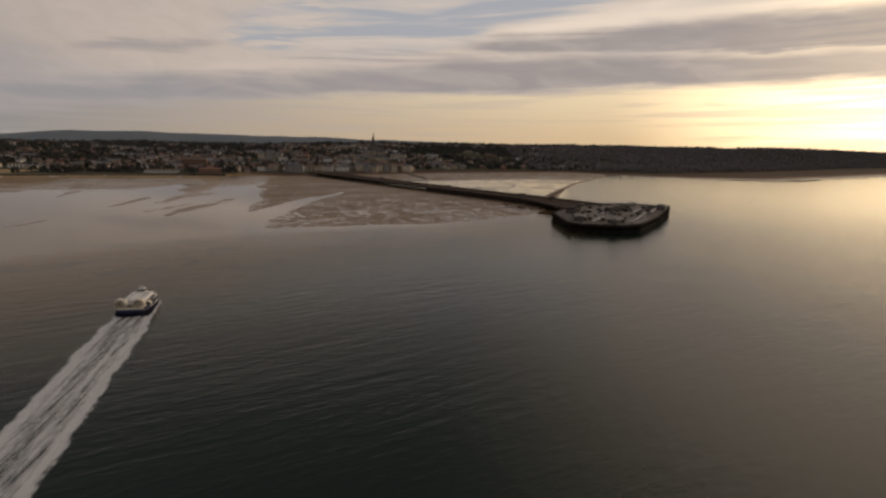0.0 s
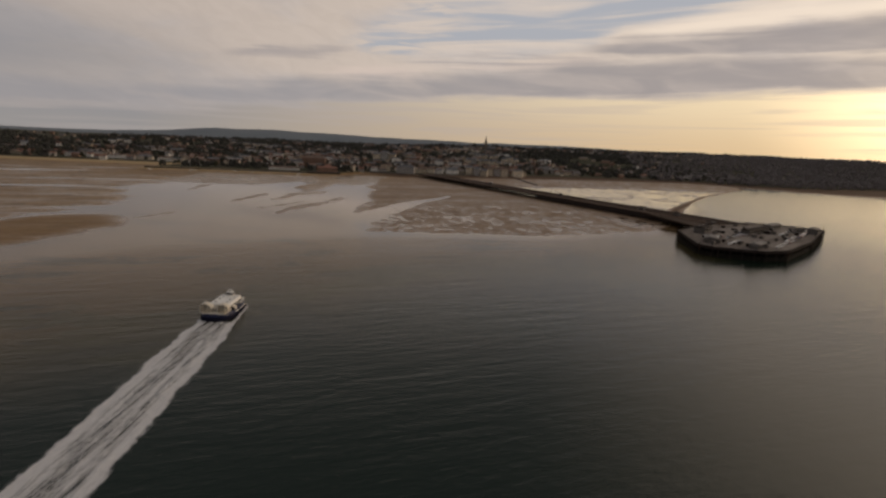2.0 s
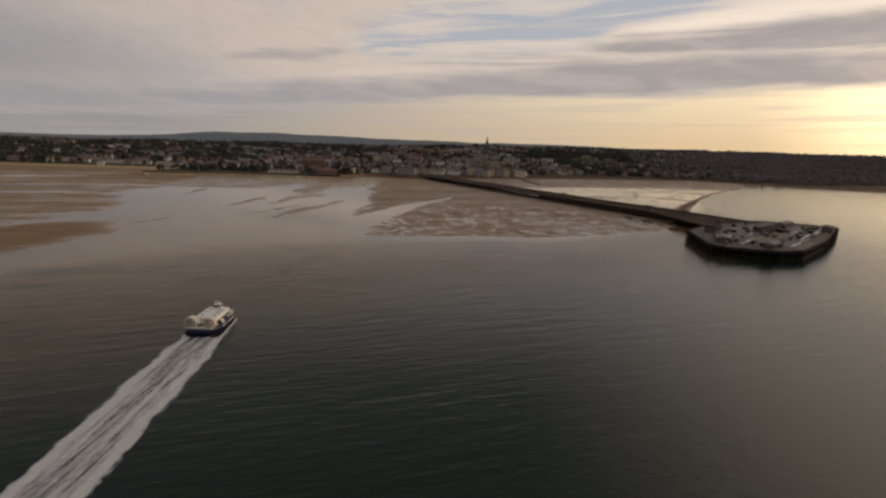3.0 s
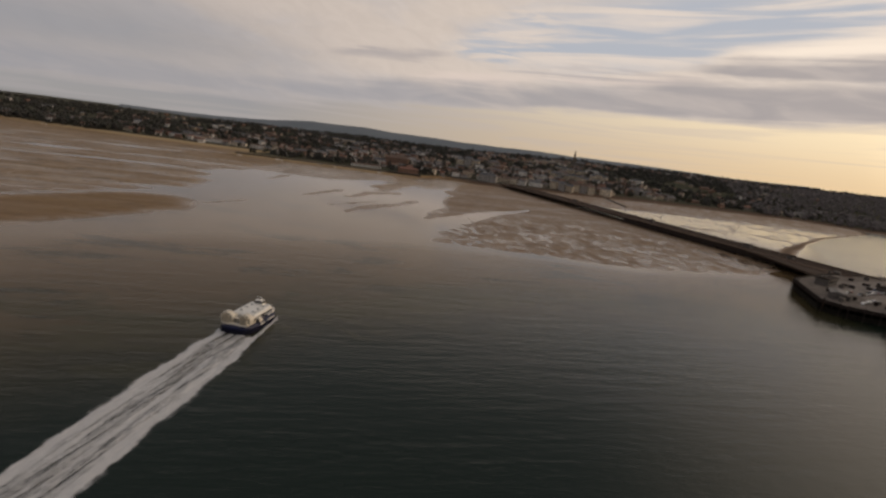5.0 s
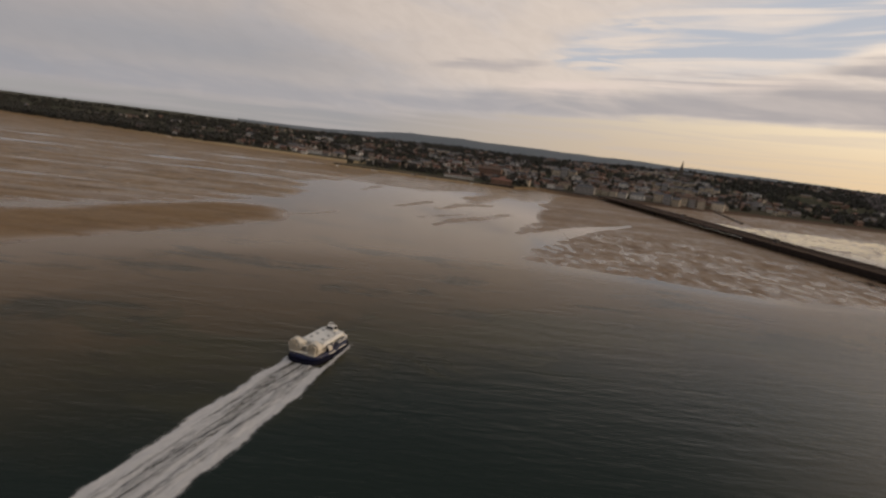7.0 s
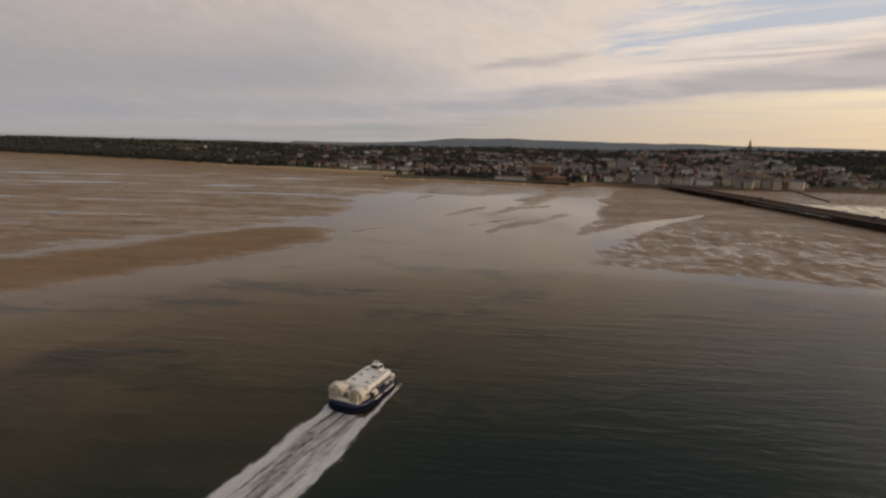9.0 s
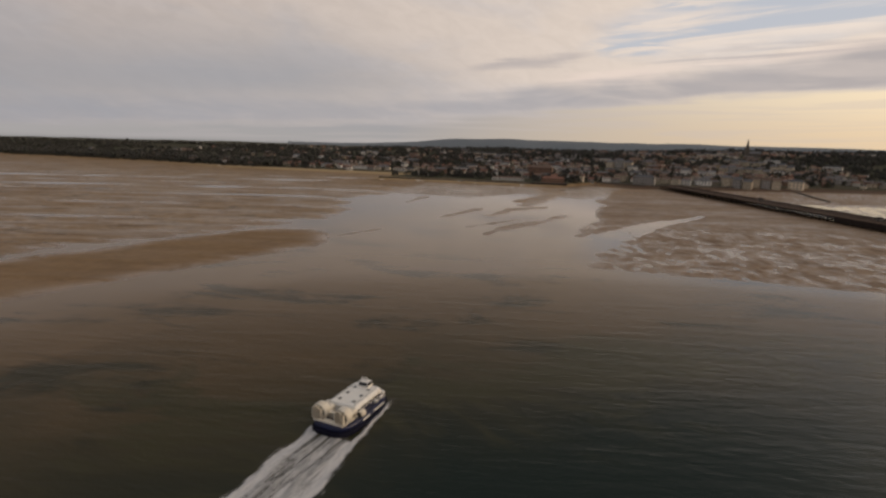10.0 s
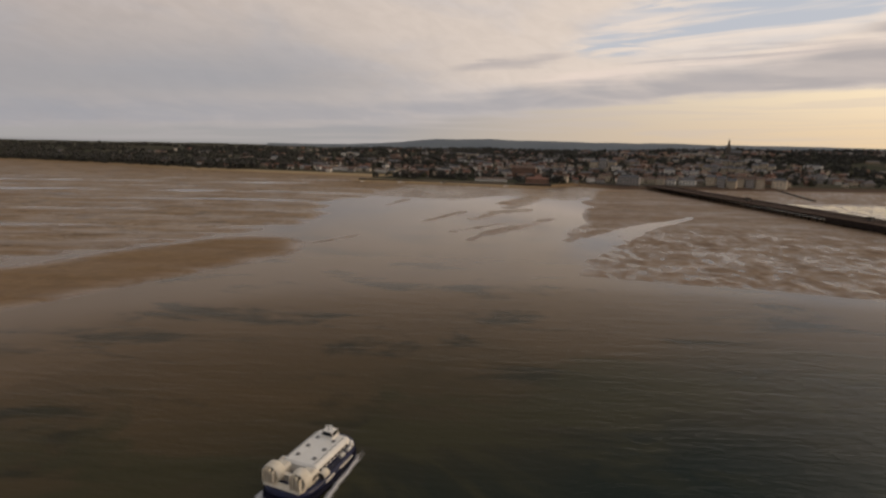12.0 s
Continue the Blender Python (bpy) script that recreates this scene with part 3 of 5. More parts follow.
def grid_sheet(name, xs, ys, zfun, mat):
    X, Y = np.meshgrid(xs, ys, indexing="ij")
    Z = zfun(X, Y)
    co = np.stack([X, Y, Z], -1).reshape(-1, 3)
    nx, ny = len(xs), len(ys)
    i, j = np.meshgrid(np.arange(nx - 1), np.arange(ny - 1), indexing="ij")
    a = (i * ny + j).ravel()
    quads = np.stack([a, a + ny, a + ny + 1, a + 1], -1)
    me = bpy.data.meshes.new(name)
    me.vertices.add(len(co))
    me.vertices.foreach_set("co", co.ravel())
    me.loops.add(quads.size)
    me.loops.foreach_set("vertex_index", quads.ravel())
    me.polygons.add(len(quads))
    me.polygons.foreach_set("loop_start", np.arange(0, quads.size, 4))
    me.polygons.foreach_set("use_smooth", np.ones(len(quads), bool))
    me.update()
    me.materials.append(mat)
    return new(name, me)


ground = grid_sheet(
    "ground",
    spread((-4900, -1900, 75), (-1900, -1300, 20), (-1300, -900, 10), (-900, -430, 4), (-430, -240, 2.5), (-240, 110, 1.7), (110, 500, 6), (500, 1100, 20), (1100, 4900, 75)),
    spread((-4900, 0, 245), (0, 200, 10), (200, 400, 4), (400, 640, 1.7), (640, 800, 2.5), (800, 1200, 6), (1200, 2400, 15), (2400, 4900, 60)),
    ground_z, GROUND)
tagged(ground, "rippled wet brown sand flats rising to a dark wooded shore", "ground", kind="structure")

sea = grid_sheet(
    "water",
    spread((-4900, -1200, 100), (-1200, 600, 7), (600, 1600, 50), (1600, 4900, 110)),
    spread((-4900, 0, 140), (0, 1250, 7), (1250, 1500, 25), (1500, 4900, 100)),
    lambda x, y: np.zeros_like(x), WATER)
tagged(sea, "dark green rippled sea, brown and still over the shallows", "sea", kind="structure")
co = np.empty(len(sea.data.vertices) * 3)
sea.data.vertices.foreach_get("co", co)
co = co.reshape(-1, 3)
depth = sea.data.attributes.new("depth", "FLOAT", "POINT")
depth.data.foreach_set("value", np.clip(-ground_z(co[:, 0], co[:, 1]), 0, 8))


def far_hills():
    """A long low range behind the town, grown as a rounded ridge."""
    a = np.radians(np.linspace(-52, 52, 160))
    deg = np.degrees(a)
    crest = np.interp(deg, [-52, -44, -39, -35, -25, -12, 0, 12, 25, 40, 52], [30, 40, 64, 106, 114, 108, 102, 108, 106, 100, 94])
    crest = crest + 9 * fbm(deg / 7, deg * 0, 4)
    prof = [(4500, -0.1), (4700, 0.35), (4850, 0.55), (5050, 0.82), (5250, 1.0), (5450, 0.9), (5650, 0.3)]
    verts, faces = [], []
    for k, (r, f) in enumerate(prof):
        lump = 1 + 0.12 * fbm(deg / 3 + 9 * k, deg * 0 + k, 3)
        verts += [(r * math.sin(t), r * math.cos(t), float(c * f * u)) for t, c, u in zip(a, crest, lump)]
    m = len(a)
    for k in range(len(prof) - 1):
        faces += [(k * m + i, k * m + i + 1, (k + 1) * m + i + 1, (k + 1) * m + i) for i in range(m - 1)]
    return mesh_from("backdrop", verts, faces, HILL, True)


tagged(far_hills(), "long low range of wooded hills, coloured blue-grey for haze", "hills", kind="structure")

# ---------------------------------------------------------------- sea wall and harbour arm
def gz(x, y):
    x, y = np.float64(x), np.float64(y)
    return float(land_z(x, y) if y > shore_y(x) else ground_z(x, y))


def wall_run(name, a, b, z0, z1, width, mat, label, category="sea wall"):
    """A battered wall from a to b with a coping course on top."""
    a, b = Vector(a), Vector(b)
    length, ang = (b - a).length, math.degrees(math.atan2(b.y - a.y, b.x - a.x))
    root = new(name)
    root.matrix_world = pose((a.x + b.x) / 2, (a.y + b.y) / 2, z0, 0, 0, ang)
    bm = bmesh.new()
    h, n = z1 - z0, max(2, int(length / 12))
    loops = []
    for i in range(n + 1):
        x = -length / 2 + length * i / n
        j = random.uniform(-0.25, 0.25)
        loops.append([(x, -width / 2 - 0.8 + j, -2), (x, width / 2 + 0.6, -2), (x, width / 2, h), (x, -width / 2 + j, h)])
    rings(bm, loops)
    part("wall", bm, mat, root)
    bm = bmesh.new()
    for i in range(n):
        x = -length / 2 + length * (i + 0.5) / n
        box(bm, x, 0, h + 0.25, length / n - 0.15, width + 0.6, 0.5, bevel=0.06)
    part("coping", bm, STONE, root, "paler stone coping")
    return tagged(root, label, category, "sea walls", "structure")


wall_run("sea_wall", (-724, 849, 0), (-640, 893, 0), 0, 3.6, 5, DARK_TIMBER, "low dark harbour arm standing on the wet sand")
wall_run("sea_wall", (-640, 893, 0), (-560, 930, 0), 0, 3.8, 4, STONE, "weathered stone sea wall below the esplanade")
wall_run("sea_wall", (-560, 930, 0), (-470, 972, 0), 0, 4.2, 4, STONE, "weathered stone sea wall below the esplanade")
wall_run("sea_wall", (-470, 972, 0), (-414, 1000, 0), 0, 5.0, 6, DARK_TIMBER, "dark timber-faced quay below the red building")
wall_run("sea_wall", (-402, 1108, 0), (-310, 1108, 0), 0, 5.0, 4, STONE, "weathered stone sea wall beside the pier root")
wall_run("sea_wall", (-300, 1118, 0), (-160, 1262, 0), 0, 5.0, 4, STONE, "weathered stone sea wall below the town")

# ---------------------------------------------------------------- the pier
DECK_Z = 7.4


def bent_mesh(width, top, legs, foot):
    """One row of raking piles with its cross-head and braces."""
    bm = bmesh.new()
    for i in range(legs):
        x = -width / 2 + 0.6 + (width - 1.2) * i / (legs - 1)
        tube(bm, pose(x, 0, (top + foot) / 2), 0.5, 0.42, top - foot, 8)
    box(bm, 0, 0, top - 0.3, width, 0.5, 0.6)
    L, h = width - 1.2, top - 1.4
    for sgn in (1, -1):
        box(bm, 0, 0.2 * sgn, h / 2 + 0.4, 0.22, 0.16, math.hypot(L, h), 0, 0, 0, sgn * math.degrees(math.atan2(L, h)))
    me = bpy.data.meshes.new("pile_bent")
    bmesh.ops.recalc_face_normals(bm, faces=bm.faces)
    bm.to_mesh(me)
    bm.free()
    me.materials.append(WET_PILE)
    return me


def pier_line(name, a, b, width, spacing, deck_mat, label, rail=False, track=False, boarded=0.0):
    """A straight pier from a to b: bents, side girders, boards and rails."""
    a, b = Vector((*a, 0)), Vector((*b, 0))
    length = (b - a).length
    ang = math.degrees(math.atan2(b.y - a.y, b.x - a.x)) - 90
    root = new(name)
    root.matrix_world = pose(a.x, a.y, 0, 0, 0, ang)  # +y runs seaward
    me = bent_mesh(width, DECK_Z - 0.5, 3 if width < 13 else 4, -4.0)
    for i in range(int(length / spacing) + 1):
        shared("pile_bent", me, root, pose(0, 2 + i * spacing, 0))
    for sx in (-1, 1):
        bm = bmesh.new()
        seg = int(length / spacing)
        for i in range(seg):
            box(bm, sx * (width / 2 - 0.15), 2 + (i + 0.5) * spacing, DECK_Z - 0.8, 0.35, spacing - 0.12, 1.5)
        part("side_girder", bm, DARK_TIMBER, root)
    # boards in bays, each bay a slab of planks with open joints
    bay = bmesh.new()
    box(bay, 0, spacing / 2, 0.06, width, spacing - 0.06, 0.2, bevel=0.03)
    bm = mesh_object("deck_bay", bay, deck_mat)
    me = bm.data
    bpy.data.objects.remove(bm)
    for i in range(int(length / spacing)):
        shared("deck_bay", me, root, pose(0, 2 + i * spacing, DECK_Z - 0.06))
    if boarded:
        panel = bmesh.new()
        box(panel, 0, spacing / 2, 0, 0.12, spacing - 0.1, 4.6)
        ob = mesh_object("side_boarding", panel, DARK_TIMBER)
        me = ob.data
        bpy.data.objects.remove(ob)
        for i in range(int(length / spacing * (1 - boarded)), int(length / spacing)):
            shared("side_boarding", me, root, pose(-width / 2 - 0.08, 2 + i * spacing, DECK_Z - 3.6))
            shared("side_boarding", me, root, pose(width / 2 + 0.08, 2 + i * spacing, DECK_Z - 3.6))
    if rail:
        bm = bmesh.new()
        for sx in (-1, 1):
            for z in (0.55, 1.1):
                box(bm, sx * (width / 2 - 0.1), length / 2, DECK_Z + z, 0.07, length, 0.07)
            for i in range(int(length / 4)):
                box(bm, sx * (width / 2 - 0.1), 2 + i * 4, DECK_Z + 0.55, 0.09, 0.09, 1.1)
        part("railing", bm, DARK_TIMBER, root, "thin dark iron railing")
    if track:
        for c in (-2.6, 2.6):
            for g in (-0.72, 0.72):
                bm = bmesh.new()
                box(bm, c + g, length / 2, DECK_Z + 0.34, 0.09, length, 0.16)
                part("running_rail", bm, RUST, root, "rusty steel running rail")
        sl = bmesh.new()
        box(sl, 0, 0, 0, 2.5, 0.28, 0.16, bevel=0.02)
        sob = mesh_object("sleeper", sl, DARK_TIMBER)
        sme = sob.data
        bpy.data.objects.remove(sob)
        for c in (-2.6, 2.6):
            for i in range(min(140, int(length / 4))):
                shared("sleeper", sme, root, pose(c, 3 + i * 4, DECK_Z + 0.20))
    return tagged(root, label, "pier", "parallel piers")


pier_line("promenade_pier", (-277, 1096), (165, 585), 12, 11, DECK, "long dark timber promenade pier on weedy piles", rail=True, boarded=0.42)
pier_line("tramway_pier", (-270, 1107), (176, 593), 11, 11, RUST, "disused rusty tramway pier between the other two")
pier_line("railway_pier", (-264, 1122), (192, 602), 15, 11, BALLAST, "long brown railway pier carrying two tracks", track=True)


def pier_shelter(x, y, rz, w, d, h, label):
    root = new("pier_shelter")
    root.matrix_world = pose(x, y, DECK_Z + 0.14, 0, 0, rz)
    part("wall", box(bmesh.new(), 0, 0, h / 2, w, d, h, bevel=0.05), GREY_WALL, root)
    bm = bmesh.new()
    rings(bm, [[(-w / 2 - 0.4, y0, h), (w / 2 + 0.4, y0, h), (0, y0, h + 1.3)] for y0 in (-d / 2 - 0.4, d / 2 + 0.4)])
    part("roof", bm, DARK_TIMBER, root, "dark pitched roof")
    part("door", box(bmesh.new(), 0, -d / 2 - 0.03, 1.0, 0.9, 0.08, 2.0), SLOT, root)
    return tagged(root, label, "shelter", "pier shelters")


PIER_TURN = math.degrees(math.atan2(585 - 1096, 165 + 277)) - 90
for k, (f, w_, d_) in enumerate(((0.36, 4, 6), (0.62, 4, 5), (0.83, 5, 8), (0.90, 4, 6))):
    pier_shelter(-270 + f * 446, 1107 - f * 514, PIER_TURN, w_, d_, 2.8, "small dark-roofed shelter standing on the tramway pier")

# pier head: a broad platform on a forest of piles
HEAD = [(107, 452), (118, 442), (150, 440), (170, 452), (212, 516), (259, 605), (236, 622), (196, 626), (140, 574), (107, 520)]
THROAT = [(104, 640), (132, 566), (192, 622), (168, 652), (100, 732), (72, 700)]
head = new("landing_stage")
head.matrix_world = pose(180, 530, 0)
local = [(x - 180, y - 530) for x, y in HEAD]
part("platform", prism(bmesh.new(), local, DECK_Z - 1.5, DECK_Z - 0.1), DARK_TIMBER, head)
part("surface", prism(bmesh.new(), [(x * 0.975, y * 0.985) for x, y in local], DECK_Z - 0.1, DECK_Z + 0.06), DARK_TARMAC, head, "dark worn asphalt surface")
part("track_throat", prism(bmesh.new(), [(x - 180, y - 530) for x, y in THROAT], DECK_Z - 1.6, DECK_Z - 0.35), BALLAST, head, "brown ballasted deck where the tracks fan out")
edge_pile = tube(bmesh.new(), pose(0, 0, 1.2), 0.45, 0.40, 10.6, 8)
ob = mesh_object("pile", edge_pile, WET_PILE)
PILE_ME = ob.data
bpy.data.objects.remove(ob)
fender = box(bmesh.new(), 0, 0, 3.9, 0.6, 0.35, 8.8, bevel=0.06)
ob = mesh_object("fender", fender, DARK_TIMBER)
FENDER_ME = ob.data
bpy.data.objects.remove(ob)
for (x0, y0), (x1, y1) in zip(local, local[1:] + local[:1]):
    L = math.hypot(x1 - x0, y1 - y0)
    rz = math.degrees(math.atan2(y1 - y0, x1 - x0))
    k = int(L / 4.0)
    for i in range(k):
        f = (i + 0.5) / k
        shared("pile", PILE_ME, head, pose(x0 + (x1 - x0) * f, y0 + (y1 - y0) * f, 0) @ pose(0, 0, 0, 0, 0, rz) @ pose(0, 1.0, 0))
        if i % 2 == 0:
            shared("fender", FENDER_ME, head, pose(x0 + (x1 - x0) * f, y0 + (y1 - y0) * f, 0, 0, 0, rz) @ pose(0, -0.35, 0))
    bm = bmesh.new()
    box(bm, (x0 + x1) / 2, (y0 + y1) / 2, DECK_Z - 0.75, L - 0.2, 0.5, 2.3, rz)
    part("edge_beam", bm, DARK_TIMBER, head)
    bm = bmesh.new()
    box(bm, 0, 0, 1.6, L * 0.96, 0.3, 3.4, 0)
    part("lower_waling", bm, WET_PILE, head).matrix_basis = pose((x0 + x1) / 2, (y0 + y1) / 2, 0, 0, 0, rz) @ pose(0, 0.6, 0)
for gx in range(-70, 90, 9):
    for gy in range(-90, 98, 9):
        inside = False
        for (x0, y0), (x1, y1) in zip(local, local[1:] + local[:1]):
            if (y0 > gy) != (y1 > gy) and gx < (x1 - x0) * (gy - y0) / (y1 - y0) + x0:
                inside = not inside
        if inside:
            shared("pile", PILE_ME, head, pose(gx, gy, 0))
tagged(head, "broad dark pier head platform on close-set weedy piles", "pier head")


def slab(name, poly, h, mat, label, category):
    """A raised paved area with a kerb, lying on the pier head."""
    cx, cy = sum(p[0] for p in poly) / len(poly), sum(p[1] for p in poly) / len(poly)
    root = new(name)
    root.matrix_world = pose(cx, cy, DECK_Z + 0.064)
    loc = [(x - cx, y - cy) for x, y in poly]
    part("kerb", prism(bmesh.new(), [(x * 1.03, y * 1.03) for x, y in loc], 0, h), STONE, root)
    part("paving", prism(bmesh.new(), loc, h + 0.004, h + 0.05), mat, root)
    return tagged(root, label, category)


slab("paved_area", [(124, 500), (150, 480), (186, 520), (214, 566), (224, 596), (200, 604), (168, 574), (136, 536)], 0.12, TARMAC, "broad pale damp paved forecourt on the pier head", "paving")
slab("paved_area", [(170, 455), (186, 480), (196, 498), (180, 500), (160, 470)], 0.12, TARMAC, "pale damp strip of paving near the platform edge", "paving")
slab("paved_area", [(222, 560), (240, 588), (250, 602), (238, 608), (226, 590)], 0.12, TARMAC, "pale damp paving at the outer berth", "paving")


def terminal(name, x, y, rz, w, d, h, roof, label, bays):
    """Low flat or ridged building with a window band and an overhanging roof."""
    root = new(name)
    root.matrix_world = pose(x, y, DECK_Z + 0.06, 0, 0, rz)
    part("wall", box(bmesh.new(), 0, 0, h / 2, w, d, h, bevel=0.05), GREY_WALL, root)
    bm = bmesh.new()
    rings(bm, [[(px, -d / 2 - 0.7, h), (px, d / 2 + 0.7, h), (px, d / 2 + 0.7, h + 0.35), (px, 0, h + 1.1), (px, -d / 2 - 0.7, h + 0.35)] for px in (-w / 2 - 0.7, w / 2 + 0.7)])
    part("roof", bm, roof, root)
    for i in range(bays):
        for sy in (-1, 1):
            px = -w / 2 + w * (i + 0.5) / bays
            win = part("window", box(bmesh.new(), px, sy * (d / 2 + 0.02), h * 0.6, w / bays * 0.7, 0.08, h * 0.35), GLASS, root)
            part("sill", box(bmesh.new(), px, sy * (d / 2 + 0.09), h * 0.4, w / bays * 0.78, 0.18, 0.1), ROOF_FELT, win)
    for i in range(2):
        part("roof_vent", box(bmesh.new(), -w / 4 + i * w / 2, d * 0.2, h + 1.0, 1.2, 1.2, 0.9, bevel=0.08), METAL, root)
    return tagged(root, label, "building", "pier head buildings")


terminal("terminal_building", 150, 456, 58, 18, 7, 3.4, ROOF_FELT, "low pale-roofed terminal building on the pier head", 6)
terminal("terminal_building", 121, 470, 80, 15, 8, 3.6, ROOF_FELT, "small pale-roofed kiosk building at the platform corner", 4)
terminal("station_building", 176, 541, 52, 44, 7, 4.2, DARK_TIMBER, "long dark-roofed station building along the tracks", 9)
terminal("station_building", 207, 590, 52, 26, 7, 3.8, ROOF_FELT, "pale-roofed ticket hall near the outer berth", 6)
terminal("terminal_building", 236, 574, 62, 18, 8, 4.2, GREY_WALL, "grey waiting hall at the outer berth", 4)
terminal("station_building", 128, 522, 60, 20, 9, 4.6, DARK_TIMBER, "dark gabled hall where the pier joins the head", 5)


def car(paint, label):
    root = new("parked_car")
    prof = [(-2.1, 0.3), (2.1, 0.3), (2.15, 0.75), (1.2, 0.92), (0.55, 1.42), (-1.3, 1.45), (-2.05, 0.95)]
    bm = bmesh.new()
    rings(bm, [[(x * 0.86, y * 0.985, z) for y, z in prof] if abs(x) > 0.8 else [(x, y, z) for y, z in prof] for x in (-0.98, -0.78, 0.78, 0.98)])
    part("body", bm, paint, root)
    for sx in (-1, 1):
        part("window", box(bmesh.new(), sx * 0.845, -0.35, 1.18, 0.04, 1.7, 0.34), GLASS, root)
        for sy in (-1.3, 1.3):
            wheel = part("wheel", tube(bmesh.new(), pose(sx * 0.78, sy, 0.32, 0, 90, 0), 0.32, 0.32, 0.22, 14), RUBBER, root)
            part("rim", tube(bmesh.new(), pose(sx * 0.90, sy, 0.32, 0, 90, 0), 0.19, 0.17, 0.03, 12), METAL, wheel)
    part("windscreen", box(bmesh.new(), 0, 0.90, 1.17, 1.4, 0.04, 0.55, 0, 0, 52), GLASS, root)
    return tagged(root, label, "car", "cars parked on the pier head")


PAINTS = [(plain("white_car_paint", (0.62, 0.62, 0.62), (0.75, 0.75, 0.74), 0.3, 0.8), "white"), (plain("black_car_paint", (0.012, 0.012, 0.014), (0.03, 0.03, 0.032), 0.25, 0.8), "black"),
          (plain("silver_car_paint", (0.35, 0.35, 0.36), (0.45, 0.45, 0.46), 0.3, 0.8, metal=0.5), "silver"), (plain("blue_car_paint", (0.02, 0.035, 0.09), (0.03, 0.05, 0.13), 0.3, 0.8), "dark blue"),
          (plain("red_car_paint", (0.16, 0.02, 0.018), (0.22, 0.03, 0.025), 0.3, 0.8), "dark red")]
first = [car(p, f"{c} small hatchback car parked on the asphalt") for p, c in PAINTS]
used = set()
for x0, y0, turn, count in ((131, 458, -32, 12), (166, 462, -32, 13), (176, 478, -32, 14), (206, 528, -30, 16), (214, 545, -30, 14), (141, 494, -38, 14), (150, 510, -38, 16), (122, 476, -32, 12), (186, 500, -30, 16), (196, 540, -32, 16), (160, 530, -40, 14), (226, 566, -30, 12)):
    ux, uy = math.cos(radians(turn + 90)), math.sin(radians(turn + 90))
    for i in range(count):
        if random.random() < 0.18:
            continue
        c = random.choice((0, 0, 1, 2, 2, 2, 3, 4))
        m = pose(x0 + ux * 2.7 * i, y0 + uy * 2.7 * i, DECK_Z + 0.07, 0, 0, turn + random.uniform(-2, 2) + random.choice((0, 180)))
        if c in used:
            copy_thing(first[c], m)
        else:
            first[c].matrix_world = m
            used.add(c)


def mast(x, y, h, label):
    root = new("mooring_mast")
    root.matrix_world = pose(x, y, DECK_Z)
    part("post", tube(bmesh.new(), pose(0, 0, h / 2 - 2), 0.35, 0.22, h + 4, 10), RUST, root)
    part("cap", tube(bmesh.new(), pose(0, 0, h + 0.1), 0.5, 0.35, 0.4, 10), DARK_TIMBER, root)
    return tagged(root, label, "post", "mooring posts")


for x, y, h in ((257, 604, 5.0), (246, 584, 2.5), (228, 550, 2.2), (168, 446, 2.0), (108, 446, 2.0), (107, 505, 2.5)):
    mast(x, y, h, "rusty steel mooring post at the platform edge")


def lamp_post(m):
    root = new("street_lamp")
    root.matrix_world = m
    part("pole", tube(bmesh.new(), pose(0, 0, 3.0), 0.10, 0.06, 6.0, 8), DARK_TIMBER, root)
    part("arm", box(bmesh.new(), 0.5, 0, 5.95, 1.1, 0.07, 0.07), DARK_TIMBER, root)
    part("lantern", box(bmesh.new(), 1.0, 0, 5.9, 0.5, 0.22, 0.16, bevel=0.04), METAL, root)
    return tagged(root, "slim dark lamp post standing along the promenade pier", "lamp", "lamps along the pier")


lamp0 = lamp_post(pose(-277 + 4, 1096 + 3, DECK_Z + 0.1, 0, 0, PIER_TURN))
for i in range(1, 20):
    f = i / 20
    copy_thing(lamp0, pose(-277 + 442 * f + 4, 1096 - 511 * f + 3, DECK_Z + 0.1, 0, 0, PIER_TURN))


def hut(x, y, rz, w, d, h, mat, roof, label):
    root = new("equipment_hut")
    root.matrix_world = pose(x, y, DECK_Z + 0.06, 0, 0, rz)
    part("wall", box(bmesh.new(), 0, 0, h / 2, w, d, h, bevel=0.04), mat, root)
    part("roof", box(bmesh.new(), 0, 0, h + 0.1, w + 0.5, d + 0.5, 0.2, bevel=0.04), roof, root)
    part("door", box(bmesh.new(), w * 0.2, -d / 2 - 0.03, 1.0, 0.9, 0.08, 2.0), SLOT, root)
    return tagged(root, label, "hut", "huts on the landing stage")


hut_rng = random.Random(4)
for _ in range(58):
    f, g = hut_rng.random(), hut_rng.random()
    x, y = 113 + 36 * g + 92 * f * (0.4 + 0.6 * g), 456 + 146 * f - 12 * g
    pale = hut_rng.random() < 0.4
    hut(x, y, 58 + hut_rng.choice((0, 90)), hut_rng.uniform(1.8, 5), hut_rng.uniform(1.6, 3.2), hut_rng.uniform(1.6, 2.8), GREY_WALL if hut_rng.random() < 0.6 else DARK_TIMBER,
        ROOF_FELT if pale else DARK_TARMAC, "small pale-roofed store on the landing stage" if pale else "small dark-roofed store on the landing stage")


# ---------------------------------------------------------------- the foreshore
wall_run("groyne", (-97, 1286, 0), (-38, 1082, 0), 0, 1.4, 3, DARK_TIMBER, "low dark weedy groyne running out over the sand", "groyne")


